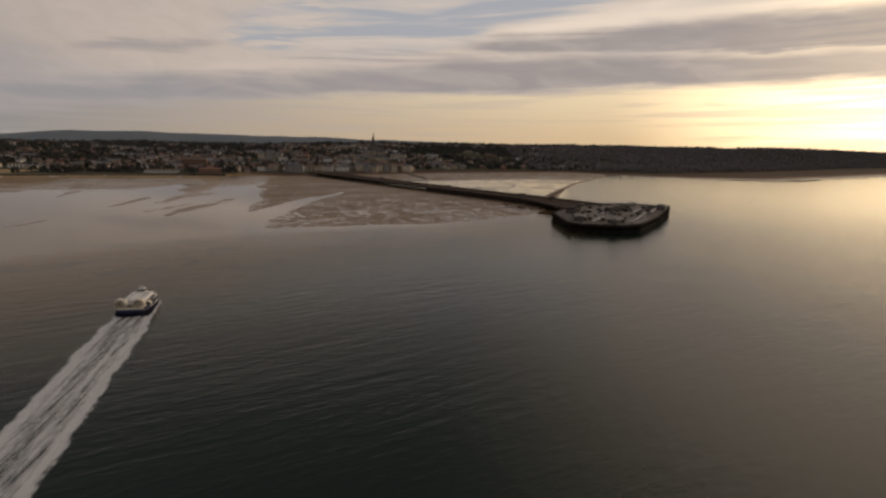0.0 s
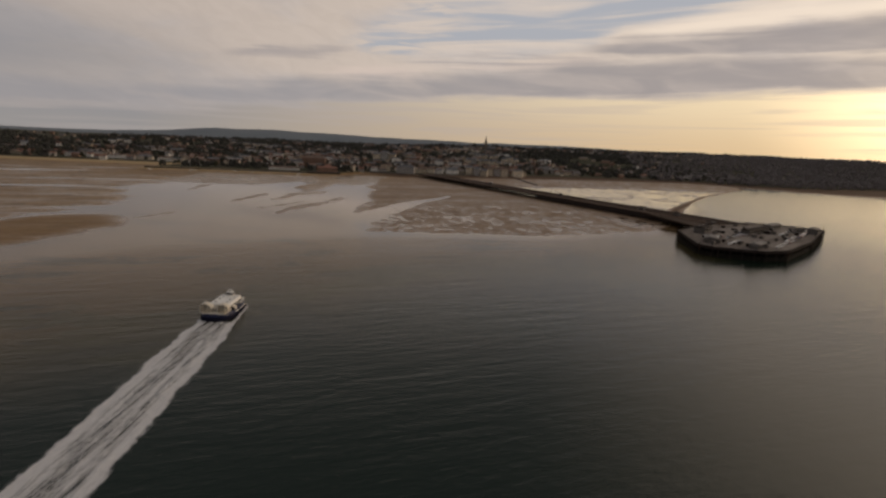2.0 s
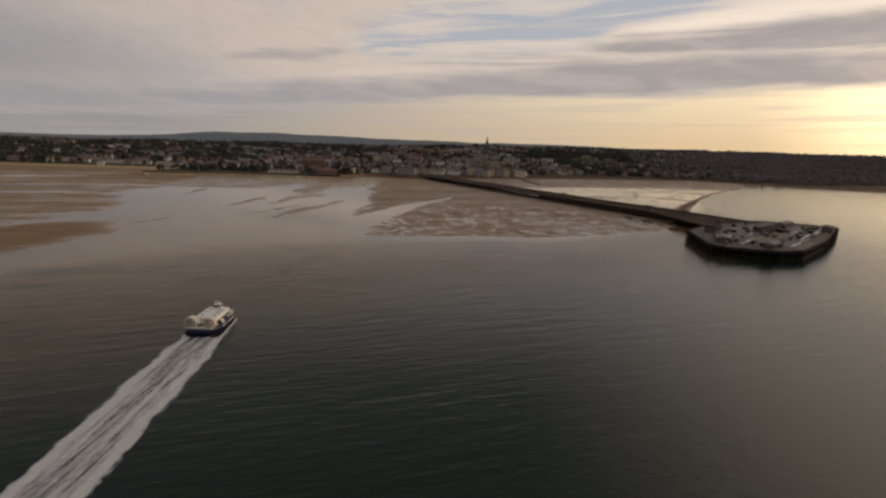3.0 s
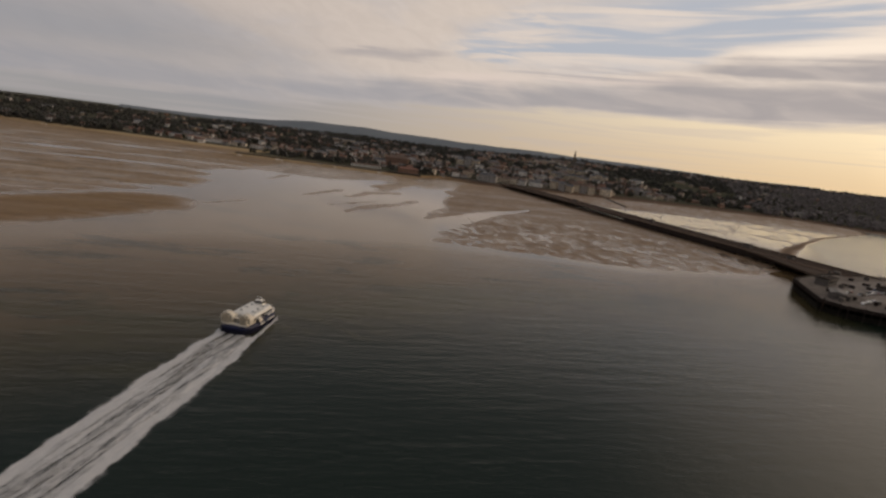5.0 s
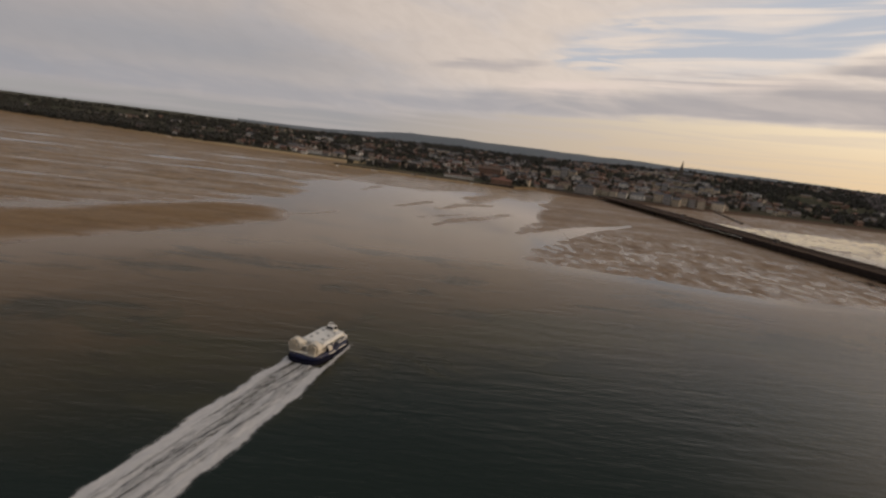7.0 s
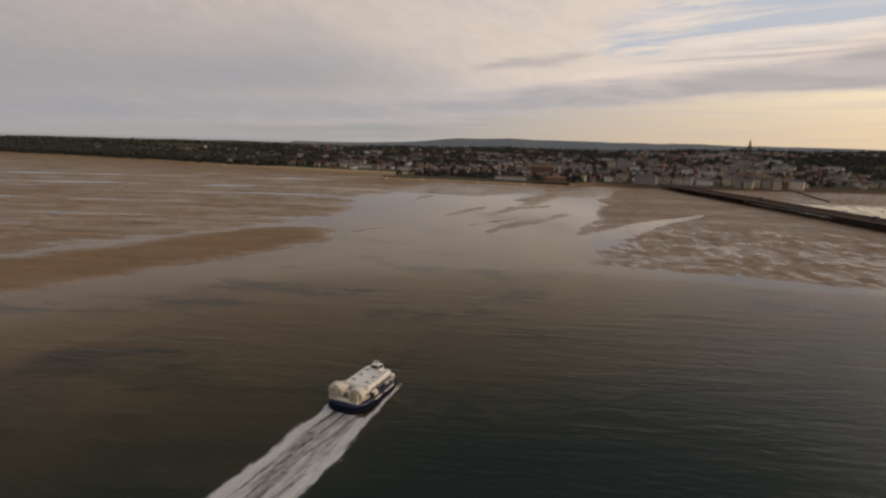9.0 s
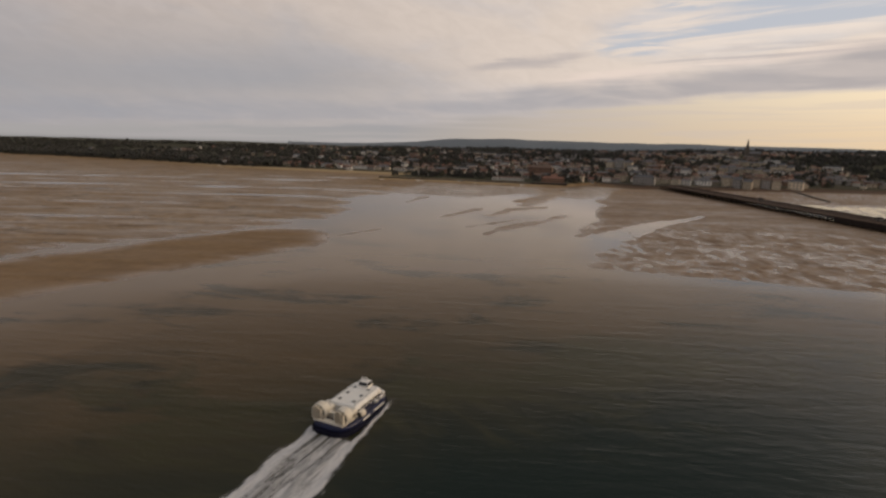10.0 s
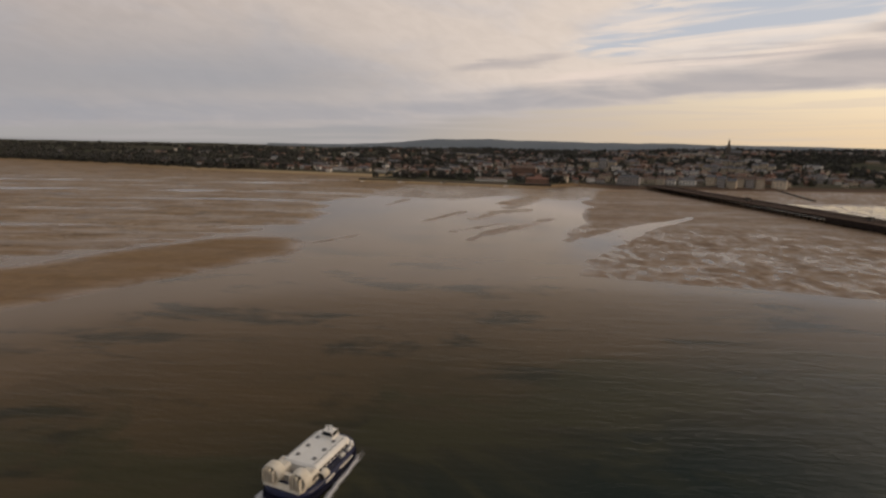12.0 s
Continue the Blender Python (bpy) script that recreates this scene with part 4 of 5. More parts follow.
def boat(length, hull, label):
    """Open boat lying on the sand: lofted hull, gunwale, thwarts and a short mast."""
    root = new("small_boat")
    L = length
    outer = []
    for i in range(9):
        t = i / 8
        wd, lift = 0.34 * L * 0.5 * math.sin(math.pi * (0.12 + 0.80 * t)) ** 0.7, 0.25 * (2 * t - 1) ** 2
        y = -L / 2 + L * t
        outer.append([(-wd, y, 0.75 + lift), (-wd * 0.8, y, 0.3 + lift * 0.6), (0, y, 0.05 + lift * 0.5), (wd * 0.8, y, 0.3 + lift * 0.6), (wd, y, 0.75 + lift), (wd * 0.85, y, 0.72 + lift), (0, y, 0.35 + lift * 0.5), (-wd * 0.85, y, 0.72 + lift)])
    part("hull", rings(bmesh.new(), outer), hull, root)
    for k in (-0.18, 0.12):
        part("thwart", box(bmesh.new(), 0, k * L, 0.62, 0.28 * L, 0.22, 0.05), DECK, root)
    part("mast", tube(bmesh.new(), pose(0, 0.15 * L, 0.5 * L), 0.05, 0.03, 0.9 * L, 6), METAL, root)
    return tagged(root, label, "boat", "boats on the foreshore")


kinds_of_boat = [boat(7.0, WHITE, "small white boat lying on wet sand by the harbour"), boat(6.0, BLUE, "small blue boat lying on wet sand by the harbour"), boat(9.0, WHITE, "larger white boat lying on wet sand by the harbour")]
boat_rng = random.Random(9)
placed_boats = 0
for bx, by, n_ in ((-640, 880, 4), (-560, 915, 4), (-405, 1092, 3), (-1150, 800, 2), (-480, 955, 3), (-690, 850, 2)):
    for i in range(n_):
        m = Matrix.Translation((bx + boat_rng.uniform(-22, 22), by - boat_rng.uniform(8, 26), 0)) @ pose(0, 0, 0, 0, boat_rng.uniform(-8, 8), boat_rng.uniform(0, 360))
        m.translation.z = max(0.0, gz(m.translation.x, m.translation.y)) - 0.02
        if placed_boats < 3:
            kinds_of_boat[placed_boats].matrix_world = m
        else:
            copy_thing(kinds_of_boat[boat_rng.randrange(3)], m)
        placed_boats += 1

# ---------------------------------------------------------------- the hovercraft
CRAFT = pose(-125.7, 209.7, -0.55, 0, 0, 13.0)  # bow along +y of its own


def outline(hw, hl, z, n=40, p=3.6, yshift=0.0):
    """Rounded-rectangle loop, fuller at the stern than at the bow."""
    pts = []
    for i in range(n):
        a = 2 * math.pi * i / n
        c, s = math.cos(a), math.sin(a)
        e = p if s < 0 else 2.5
        pts.append((hw * math.copysign(abs(c) ** (2 / e), c), yshift + hl * math.copysign(abs(s) ** (2 / e), s), z))
    return pts


def hovercraft():
    root = new("hovercraft")
    root.matrix_world = CRAFT
    bm = bmesh.new()
    rings(bm, [outline(5.7, 11.6, -0.25), outline(6.2, 12.1, 0.35), outline(6.5, 12.5, 1.0), outline(6.35, 12.3, 1.6), outline(5.9, 11.8, 1.95)])
    skirt = part("skirt", bm, RUBBER, root, "bulging black rubber skirt", True)
    # segmented skirt fingers
    for i in range(48):
        a = outline(6.15, 12.05, 0.25, 48)[i]
        ang = math.degrees(math.atan2(a[1], a[0]))
        part("skirt_finger", box(bmesh.new(), a[0], a[1], 0.3, 0.5, 0.9, 1.0, ang, 0.12), RUBBER, skirt)
    bm = bmesh.new()
    rings(bm, [outline(5.9, 11.75, 1.85), outline(6.15, 11.95, 2.2), outline(6.1, 11.9, 2.9), outline(5.7, 11.5, 3.25)])
    part("hull", bm, BLUE, root, "dark blue painted side hull", True)
    part("side_deck", prism(bmesh.new(), [(x, y) for x, y, _ in outline(5.62, 11.4, 0)], 3.2, 3.32), BLUE, root, "dark blue side deck")
    # passenger cabin: lofted with rounded shoulders
    bm = bmesh.new()
    loops = []
    for y, wdt, top in ((-5.4, 4.1, 5.3), (-4.9, 4.3, 5.75), (6.4, 4.3, 5.8), (7.6, 4.1, 5.6), (9.2, 3.5, 4.3), (9.9, 3.1, 3.5)):
        loops.append([(-wdt, y, 3.2), (wdt, y, 3.2), (wdt, y, top - 0.7), (wdt - 0.25, y, top - 0.25), (wdt - 0.7, y, top), (-wdt + 0.7, y, top), (-wdt + 0.25, y, top - 0.25), (-wdt, y, top - 0.7)])
    rings(bm, loops)
    cabin = part("cabin", bm, WHITE, root, "cream white passenger cabin")
    for sx in (-1, 1):
        for i in range(8):
            part("window", box(bmesh.new(), sx * 4.31, -3.8 + i * 1.4, 4.35, 0.06, 1.05, 0.62, 0, 0.05), GLASS, cabin)
        part("side_band", box(bmesh.new(), sx * 4.315, 1.1, 3.62, 0.05, 12.4, 0.5), BLUE, cabin, "dark blue band below the windows")
        part("hull_stripe", box(bmesh.new(), sx * 6.13, 3.2, 2.5, 0.06, 5.2, 0.42), WHITE, root, "white lettering bar on the blue side")
        part("hull_panel", box(bmesh.new(), sx * 6.14, -3.0, 2.5, 0.05, 3.2, 0.5), WHITE, root, "white marking bar on the blue side")
    for i in range(3):
        for sx in (-1, 1):
            part("roof_hatch", box(bmesh.new(), sx * 2.1, -2.8 + i * 3.6, 5.82, 0.8, 0.9, 0.16, 0, 0.04), METAL, cabin, "grey roof hatch")
    for sx in (-1, 1):
        part("roof_rail", box(bmesh.new(), sx * 3.4, 0.8, 5.95, 0.06, 11.0, 0.06), METAL, cabin)
        for i in range(7):
            part("rail_post", box(bmesh.new(), sx * 3.4, -4.4 + i * 1.75, 5.83, 0.06, 0.06, 0.3), METAL, cabin)
    # wheelhouse
    bm = bmesh.new()
    rings(bm, [[(-1.5, 4.9, 5.7), (1.5, 4.9, 5.7), (1.5, 7.4, 5.7), (-1.5, 7.4, 5.7)], [(-1.5, 4.9, 6.3), (1.5, 4.9, 6.3), (1.5, 7.6, 6.3), (-1.5, 7.6, 6.3)]])
    house = part("wheelhouse", bm, WHITE, root, "small raised white wheelhouse")
    bm = bmesh.new()
    rings(bm, [[(-1.46, 4.95, 6.3), (1.46, 4.95, 6.3), (1.46, 7.5, 6.3), (-1.46, 7.5, 6.3)], [(-1.2, 5.2, 7.2), (1.2, 5.2, 7.2), (1.2, 7.0, 7.2), (-1.2, 7.0, 7.2)]])
    part("wheelhouse_glass", bm, GLASS, house, "dark wrap-round window band")
    for sx in (-1, 1):
        for yy in (4.98, 7.42):
            part("pillar", box(bmesh.new(), sx * 1.34, yy + (0.12 if yy < 6 else -0.22), 6.75, 0.14, 0.14, 1.0, 0, 0, 0, -sx * 15), WHITE, house)
    part("wheelhouse_roof", box(bmesh.new(), 0, 6.1, 7.28, 2.7, 2.1, 0.18, 0, 0.06), WHITE, house)
    part("mast", tube(bmesh.new(), pose(0, 5.7, 8.1), 0.09, 0.06, 1.6, 8), METAL, house)
    part("radar", box(bmesh.new(), 0, 5.7, 8.45, 1.7, 0.22, 0.18, 20, 0.05), WHITE, house, "white radar bar")
    part("aerial_dome", tube(bmesh.new(), pose(0.5, 6.4, 7.6), 0.32, 0.2, 0.5, 12), WHITE, house)
    # engine bays, ducts, propellers and rudders
    for sx in (-1, 1):
        x0 = sx * 3.3
        bm = bmesh.new()
        rings(bm, [[(x0 - 1.5, y, 3.2), (x0 + 1.5, y, 3.2), (x0 + 1.5, y, h - 0.5), (x0 + 1.0, y, h), (x0 - 1.0, y, h), (x0 - 1.5, y, h - 0.5)] for y, h in ((-8.6, 4.9), (-7.9, 5.5), (-5.6, 5.6), (-4.6, 4.9))])
        eng = part("engine_housing", bm, CREAM, root, "stained cream engine housing")
        for k in range(5):
            part("louvre", box(bmesh.new(), x0 + sx * 1.51, -7.6 + k * 0.55, 4.4, 0.06, 0.3, 0.9), SLOT, eng, "dark air louvre")
        part("intake", tube(bmesh.new(), pose(x0 + sx * 2.0, -4.2, 3.9, 90, 0, 0), 0.95, 0.7, 1.9, 20), CREAM, root, "rounded cream air intake", True)
        part("intake_mouth", tube(bmesh.new(), pose(x0 + sx * 2.0, -5.17, 3.9, 90, 0, 0), 0.7, 0.7, 0.06, 20), SLOT, root)
        # duct: a thick flared ring along y
        n, cz, cy = 36, 5.2, -9.3
        prof = [(-1.15, 1.96), (-0.9, 2.08), (0.3, 2.13), (0.95, 2.15), (1.15, 2.02), (1.1, 1.87), (0.7, 1.76), (-1.15, 1.80)]
        bm = bmesh.new()
        ringv = [[bm.verts.new((x0 + r * math.cos(2 * math.pi * i / n), cy + y, cz + r * math.sin(2 * math.pi * i / n))) for y, r in prof] for i in range(n)]
        for i in range(n):
            for j in range(len(prof)):
                bm.faces.new((ringv[i][j], ringv[(i + 1) % n][j], ringv[(i + 1) % n][(j + 1) % len(prof)], ringv[i][(j + 1) % len(prof)]))
        duct = part("propeller_duct", bm, CREAM, root, "big round cream propeller duct", True)
        # near-black disc added so that the inside of the duct looks dark
        part("darkening_disc", tube(bmesh.new(), pose(x0, cy + 0.75, cz, 90, 0, 0), 1.7, 1.7, 0.1, 28), SLOT, duct, "dark disc added to blacken the inside of the duct")
        part("hub", tube(bmesh.new(), pose(x0, cy + 0.2, cz, 90, 0, 0), 0.5, 0.3, 1.7, 16), METAL, duct)
        for k in range(5):
            bm = bmesh.new()
            box(bm, 0, 0, 0.95, 0.34, 0.07, 1.35, 0, 0.02)
            bl = part("propeller_blade", bm, SLOT, duct, "dark propeller blade")
            bl.matrix_basis = pose(x0, cy + 0.3, cz) @ pose(0, 0, 0, 0, 72 * k + 10, 0) @ pose(0, 0, 0, 0, 0, 35)
        for k in range(4):
            xx = -1.2 + 0.8 * k
            hh = 2 * math.sqrt(1.9**2 - xx**2)
            part("rudder", box(bmesh.new(), x0 + xx, cy - 1.55, cz, 0.12, 0.85, hh, 0, 0.03), CREAM, duct, "upright cream rudder vane")
        part("duct_foot", box(bmesh.new(), x0, cy, 3.25, 2.6, 1.9, 0.7, 0, 0.08), CREAM, root)
        for k in range(2):
            part("life_raft", tube(bmesh.new(), pose(sx * 5.05, 3.4 + k * 2.6, 3.72, 90, 0, 0), 0.42, 0.42, 1.5, 14), WHITE, root, "white life raft canister")
        part("bow_thruster", tube(bmesh.new(), pose(sx * 4.5, 7.9, 3.9), 0.62, 0.45, 1.2, 16), WHITE, root, "white rotating bow thruster", True)
        bm = bmesh.new()
        for k in range(13):
            box(bm, sx * 5.5, -7.4 + k * 1.2, 3.8, 0.05, 0.05, 1.0)
        box(bm, sx * 5.5, -0.2, 4.3, 0.05, 14.4, 0.05)
        box(bm, sx * 5.5, -0.2, 3.85, 0.04, 14.4, 0.04)
        part("guard_rail", bm, METAL, root)
    part("stern_wall", box(bmesh.new(), 0, -8.2, 4.0, 9.6, 0.9, 1.7, 0, 0.1), CREAM, root)
    for k in range(4):
        part("stern_slot", box(bmesh.new(), -0.9 + 0.6 * k, -8.68, 4.2, 0.26, 0.06, 1.2), SLOT, root, "dark slot in the stern")
    part("stern_apron", box(bmesh.new(), 0, -10.5, 3.5, 8.8, 1.5, 0.5, 0, 0.12), CREAM, root)
    part("bow_ramp", box(bmesh.new(), 0, 10.4, 3.3, 3.0, 1.6, 0.25, 0, 0.05, -14), CREAM, root)
    return tagged(root, "cream white hovercraft with dark blue sides and black skirt", "hovercraft")


hovercraft()


def wake():
    """Churned white water spreading behind the craft, with a raised rim of spray."""
    us = np.arange(-26.0, 210.0, 0.8)
    vs = np.linspace(-1, 1, 110)
    U, V = np.meshgrid(us, vs, indexing="ij")
    ragged = 1.0 * fbm(U / 6, np.sign(V) * 3, 4, 0.6) + 0.5 * fbm(U / 1.7, np.sign(V) * 7, 2)
    half = np.where(U < 0, 8.3 + 0.04 * U, 8.3 + 1.0 * step(U, 0, 14) + 0.004 * U) + ragged
    X = V * half + 1.9 * step(U, -22, 6) + 0.070 * np.maximum(U, 0)
    Y = -12.0 - U
    a = np.abs(V)
    edge = step(1 - a, 0.0, 0.24)
    young = 1 - step(U, 5, 55)
    drift = 0.05 * fbm(U / 40, V * 0 + 5, 2)
    lanes = (0.66 * np.exp(-((a - 0.74) / 0.20) ** 2) + 0.34 * np.exp(-((V - 0.20 + drift) / 0.11) ** 2) * step(U, 0, 30)
             + 0.26 * np.exp(-((V + 0.36 + drift) / 0.09) ** 2) * step(U, 4, 40) + 0.53 - 0.03 * young)
    foam = np.clip(lanes * (1 - 0.25 * step(U, 70, 200)), 0, 1) * edge
    flank = 1.25 * step(U, -26, -16) * edge * step(a, 0.70, 0.78)
    foam = np.where(U < 0, np.maximum(flank, 0.35 * step(U, -3, 0)), foam)
    side = step(-U, 0, 3) * step(U, -26, -20)
    Z = 0.06 + edge * (0.10 + 0.35 * np.clip(fbm(X / 1.6, Y / 4.0, 4, 0.6), -0.2, 1) * (1 - 0.5 * step(U, 0, 90))) + 0.5 * side * step(a, 0.74, 0.84) * edge
    co = np.stack([X, Y, Z], -1).reshape(-1, 3)
    nu, nv = len(us), len(vs)
    i, j = np.meshgrid(np.arange(nu - 1), np.arange(nv - 1), indexing="ij")
    q = (i * nv + j).ravel()
    ob = mesh_from("wake", co.tolist(), np.stack([q, q + 1, q + nv + 1, q + nv], -1).tolist(), FOAM, True)
    at = ob.data.attributes.new("foam", "FLOAT", "POINT")
    at.data.foreach_set("value", np.clip(foam, 0, 1.4).ravel())
    ob.matrix_world = Matrix.Translation((0, 0, 0.55)) @ CRAFT
    return tagged(ob, "streaked white foam wake spreading over dark water", "wake", kind="stuff")


wake()

# ---------------------------------------------------------------- the town
rng = np.random.default_rng(11)
WALLS = [plain(n, a, b, 0.75, 0.2, 8.0, vary=0.15) for n, a, b in (
    ("cream_render", (0.62, 0.52, 0.39), (0.76, 0.66, 0.52)), ("white_render", (0.72, 0.68, 0.62), (0.84, 0.80, 0.74)),
    ("brown_brick", (0.20, 0.115, 0.08), (0.29, 0.175, 0.12)), ("grey_render", (0.30, 0.28, 0.26), (0.40, 0.37, 0.34)), ("buff_stone", (0.46, 0.38, 0.28), (0.58, 0.49, 0.37)))]
ROOFS = [plain(n, a, b, 0.7, 0.3, 8.0, vary=0.2) for n, a, b in (
    ("grey_slate", (0.085, 0.085, 0.09), (0.15, 0.145, 0.15)), ("brown_tile", (0.11, 0.07, 0.05), (0.17, 0.11, 0.08)), ("red_clay_tile", (0.16, 0.075, 0.05), (0.24, 0.115, 0.08)))]
TOWN_TURN = 25.0


def windows(bm_parent, w, d, storeys, bays, h):
    pane = box(bmesh.new(), 0, 0, 0, w / bays * 0.42, 0.12, 1.5)
    ob = mesh_object("window", pane, GLASS)
    me = ob.data
    bpy.data.objects.remove(ob)
    for s in range(storeys):
        for i in range(bays):
            shared("window", me, bm_parent, pose(-w / 2 + w * (i + 0.5) / bays, -d / 2 - 0.02, h / storeys * (s + 0.55)))


def house(name, w, d, h, rise, wall, roof, label, category, group, bays=0, storeys=2, hip=False):
    """Walls, pitched roof with eaves, chimneys; bays > 0 gives front windows."""
    root = new(name)
    part("wall", box(bmesh.new(), 0, 0, h / 2 - 1.5, w, d, h + 3), wall, root)
    bm = bmesh.new()
    e, cut = 0.4, (d * 0.45 if hip else 0.0)
    a = [bm.verts.new(p) for p in ((-w / 2 - e, -d / 2 - e, h), (w / 2 + e, -d / 2 - e, h), (w / 2 + e, d / 2 + e, h), (-w / 2 - e, d / 2 + e, h))]
    r0, r1 = bm.verts.new((-w / 2 - e + cut, 0, h + rise)), bm.verts.new((w / 2 + e - cut, 0, h + rise))
    for f in ((a[0], a[1], r1, r0), (a[2], a[3], r0, r1), (a[1], a[2], r1), (a[3], a[0], r0), (a[3], a[2], a[1], a[0])):
        bm.faces.new(f)
    part("roof", bm, roof, root)
    for sx in (-1, 1):
        part("chimney", box(bmesh.new(), sx * (w / 2 - 1.0), 0.3, h + rise * 0.75, 0.9, 1.2, rise + 0.8), WALLS[2], root)
    if bays:
        windows(root, w, d, storeys, bays, h)
    return tagged(root, label, category, group)


COLOURS = ("cream-rendered", "white-rendered", "brown brick", "grey-rendered", "buff stone")
ROOFWORDS = ("grey slate", "brown tiled", "red clay tiled")
protos = []
for k in range(14):
    wi, ri = k % 5, (k * 2 + k // 5) % 3
    w_, d_, h_ = 8 + (k * 37 % 7) * 1.3, 8 + (k * 11 % 4), 5.5 + (k * 5 % 4) * 1.2
    if k % 4 == 3:
        w_ += 14
    word = "terrace" if k % 4 == 3 else "house"
    protos.append(house("terrace_house" if k % 4 == 3 else "house", w_, d_, h_, 2.6 + (k % 3) * 0.5, WALLS[wi], ROOFS[ri],
                        f"{COLOURS[wi]} {word} with {ROOFWORDS[ri]} roof on the hillside", "house", "houses of the town", bays=max(2, int(w_ / 4)), hip=k % 5 == 4))

PLACED = []


def clear_of(x, y, r):
    return all((x - a) ** 2 + (y - b) ** 2 > (r + c) ** 2 for a, b, c in PLACED)


# named buildings of the front
def big(name, x, y, rz, w, d, h, rise, wall, roof, label, bays, storeys, category="building"):
    """A block of the front; a long one is a row of party houses that differ in height and render."""
    PLACED.append((x, y, max(w, d) * 0.55))
    units = max(1, round(w / 19)) if category in ("terrace", "hotel") or w > 60 else 1
    u, c, sn = w / units, math.cos(radians(rz)), math.sin(radians(rz))
    for k in range(units):
        off_x = (k + 0.5 - units / 2) * u
        tall = h * (0.82 + (0.12 * math.sin(2.7 * k + x) if units > 1 else 0.0))
        skin = WALLS[(WALLS.index(wall) + 4 * (k % 2)) % 5] if units > 2 and k % 3 == 1 and wall is not WALLS[3] else wall
        words = label if units == 1 else f"{COLOURS[WALLS.index(skin)]} {category} house standing in a row above the shore"
        unit = house(name, u - (3.0 if units > 1 else 0), d, tall, rise, skin, roof, words, category, "" if units == 1 else "terraces above the shore", max(2, min(bays, int(u / 5))), min(storeys, 3), units == 1)
        px, py = x + c * off_x, y + sn * off_x
        unit.matrix_world = pose(px, py, gz(px, py), 0, 0, rz)


big("pavilion", -525, 985, 26, 58, 14, 5, 3, WALLS[1], ROOFS[1], "long low white seafront pavilion on the esplanade", 10, 1)
big("quay_building", -447, 1012, 26, 40, 14, 9, 3.5, WALLS[2], ROOFS[2], "red-brown brick building on the end of the quay", 8, 2)
big("boat_house", -800, 1010, 15, 50, 14, 6, 3, WALLS[0], ROOFS[0], "long pale shed at the top of the beach", 8, 1)
big("boat_house", -745, 1040, 12, 30, 14, 6, 3, WALLS[4], ROOFS[1], "buff shed at the top of the beach", 5, 1)
big("terrace", -1283, 1391, 46, 60, 18, 13, 3.7, WALLS[1], ROOFS[0], "row of white hillside villas with grey roofs", 13, 4, "terrace")
big("seafront_block", -911, 986, 28, 37, 17, 8, 2.5, WALLS[1], ROOFS[1], "low white beach pavilion beside dark trees", 8, 2, "building")
big("seafront_block", -855, 1001, 27, 30, 14, 8, 2.5, WALLS[0], ROOFS[0], "low cream seafront hall among dark trees", 6, 2, "building")
big("seafront_block", -806, 1002, 43, 27, 12, 9, 2.5, WALLS[1], ROOFS[1], "white gabled seafront house behind the harbour", 6, 3, "building")
big("school", -960, 1623, 18, 193, 18, 12, 3.3, WALLS[4], ROOFS[0], "long buff hillside block above the town roofs", 42, 4, "building")
big("hall", -525, 1118, 14, 49, 18, 22, 5.0, WALLS[2], ROOFS[1], "tall dark brown hall with steep roof near the quay", 10, 5, "hall")
big("tall_house", -612, 1432, 30, 23, 10, 14, 4.0, WALLS[1], ROOFS[0], "tall white house above the seafront roofs", 5, 4, "house")
big("seafront_block", -423, 1068, 11, 22, 10, 12, 3.3, WALLS[0], ROOFS[1], "yellow-cream seafront block behind the small beach", 4, 4, "building")
big("hotel", -454, 1389, 8, 62, 18, 22, 5.0, WALLS[4], ROOFS[0], "large buff hotel block standing above the seafront roofs", 13, 5, "hotel")
big("seafront_block", -372, 1159, 25, 25, 11, 14, 4.0, WALLS[4], ROOFS[1], "buff seafront block near the pier root", 5, 4, "building")
big("seafront_block", -319, 1128, 6, 38, 17, 16, 4.6, WALLS[3], ROOFS[0], "pale grey seafront block near the pier root", 8, 5, "building")
big("terrace", -292, 1177, 4, 49, 18, 11, 3.0, WALLS[0], ROOFS[1], "low cream terrace beside the pier root", 10, 3, "terrace")
big("tall_house", -301, 1368, 21, 20, 9, 16, 4.4, WALLS[1], ROOFS[0], "tall white stuccoed house above the beach", 4, 5, "house")
big("tall_house", -259, 1184, 3, 17, 9, 11, 3.0, WALLS[1], ROOFS[0], "white stuccoed house above the beach", 3, 3, "house")
big("tall_house", -350, 1671, 3, 28, 13, 10, 2.9, WALLS[0], ROOFS[0], "cream house halfway up the hill", 6, 3, "house")
big("terrace", -266, 1402, 20, 36, 16, 13, 3.6, WALLS[1], ROOFS[0], "white stuccoed terrace above the beach", 7, 4, "terrace")
big("terrace", -235, 1214, 2, 27, 12, 10, 2.8, WALLS[1], ROOFS[0], "bright white seafront terrace above the beach", 5, 3, "terrace")
big("terrace", -295, 1580, 1, 34, 15, 10, 2.7, WALLS[4], ROOFS[1], "buff terrace with tiled roof on the hill", 7, 3, "terrace")
big("terrace", -359, 1924, 20, 75, 18, 11, 3.0, WALLS[0], ROOFS[0], "cream terrace high on the hill", 16, 3, "terrace")
big("terrace", -209, 1529, -1, 107, 18, 16, 4.6, WALLS[4], ROOFS[0], "long buff stone terrace halfway up the hill", 23, 5, "terrace")
big("terrace", -241, 1748, -1, 100, 18, 13, 3.8, WALLS[4], ROOFS[0], "long buff terrace near the hilltop", 22, 4, "terrace")
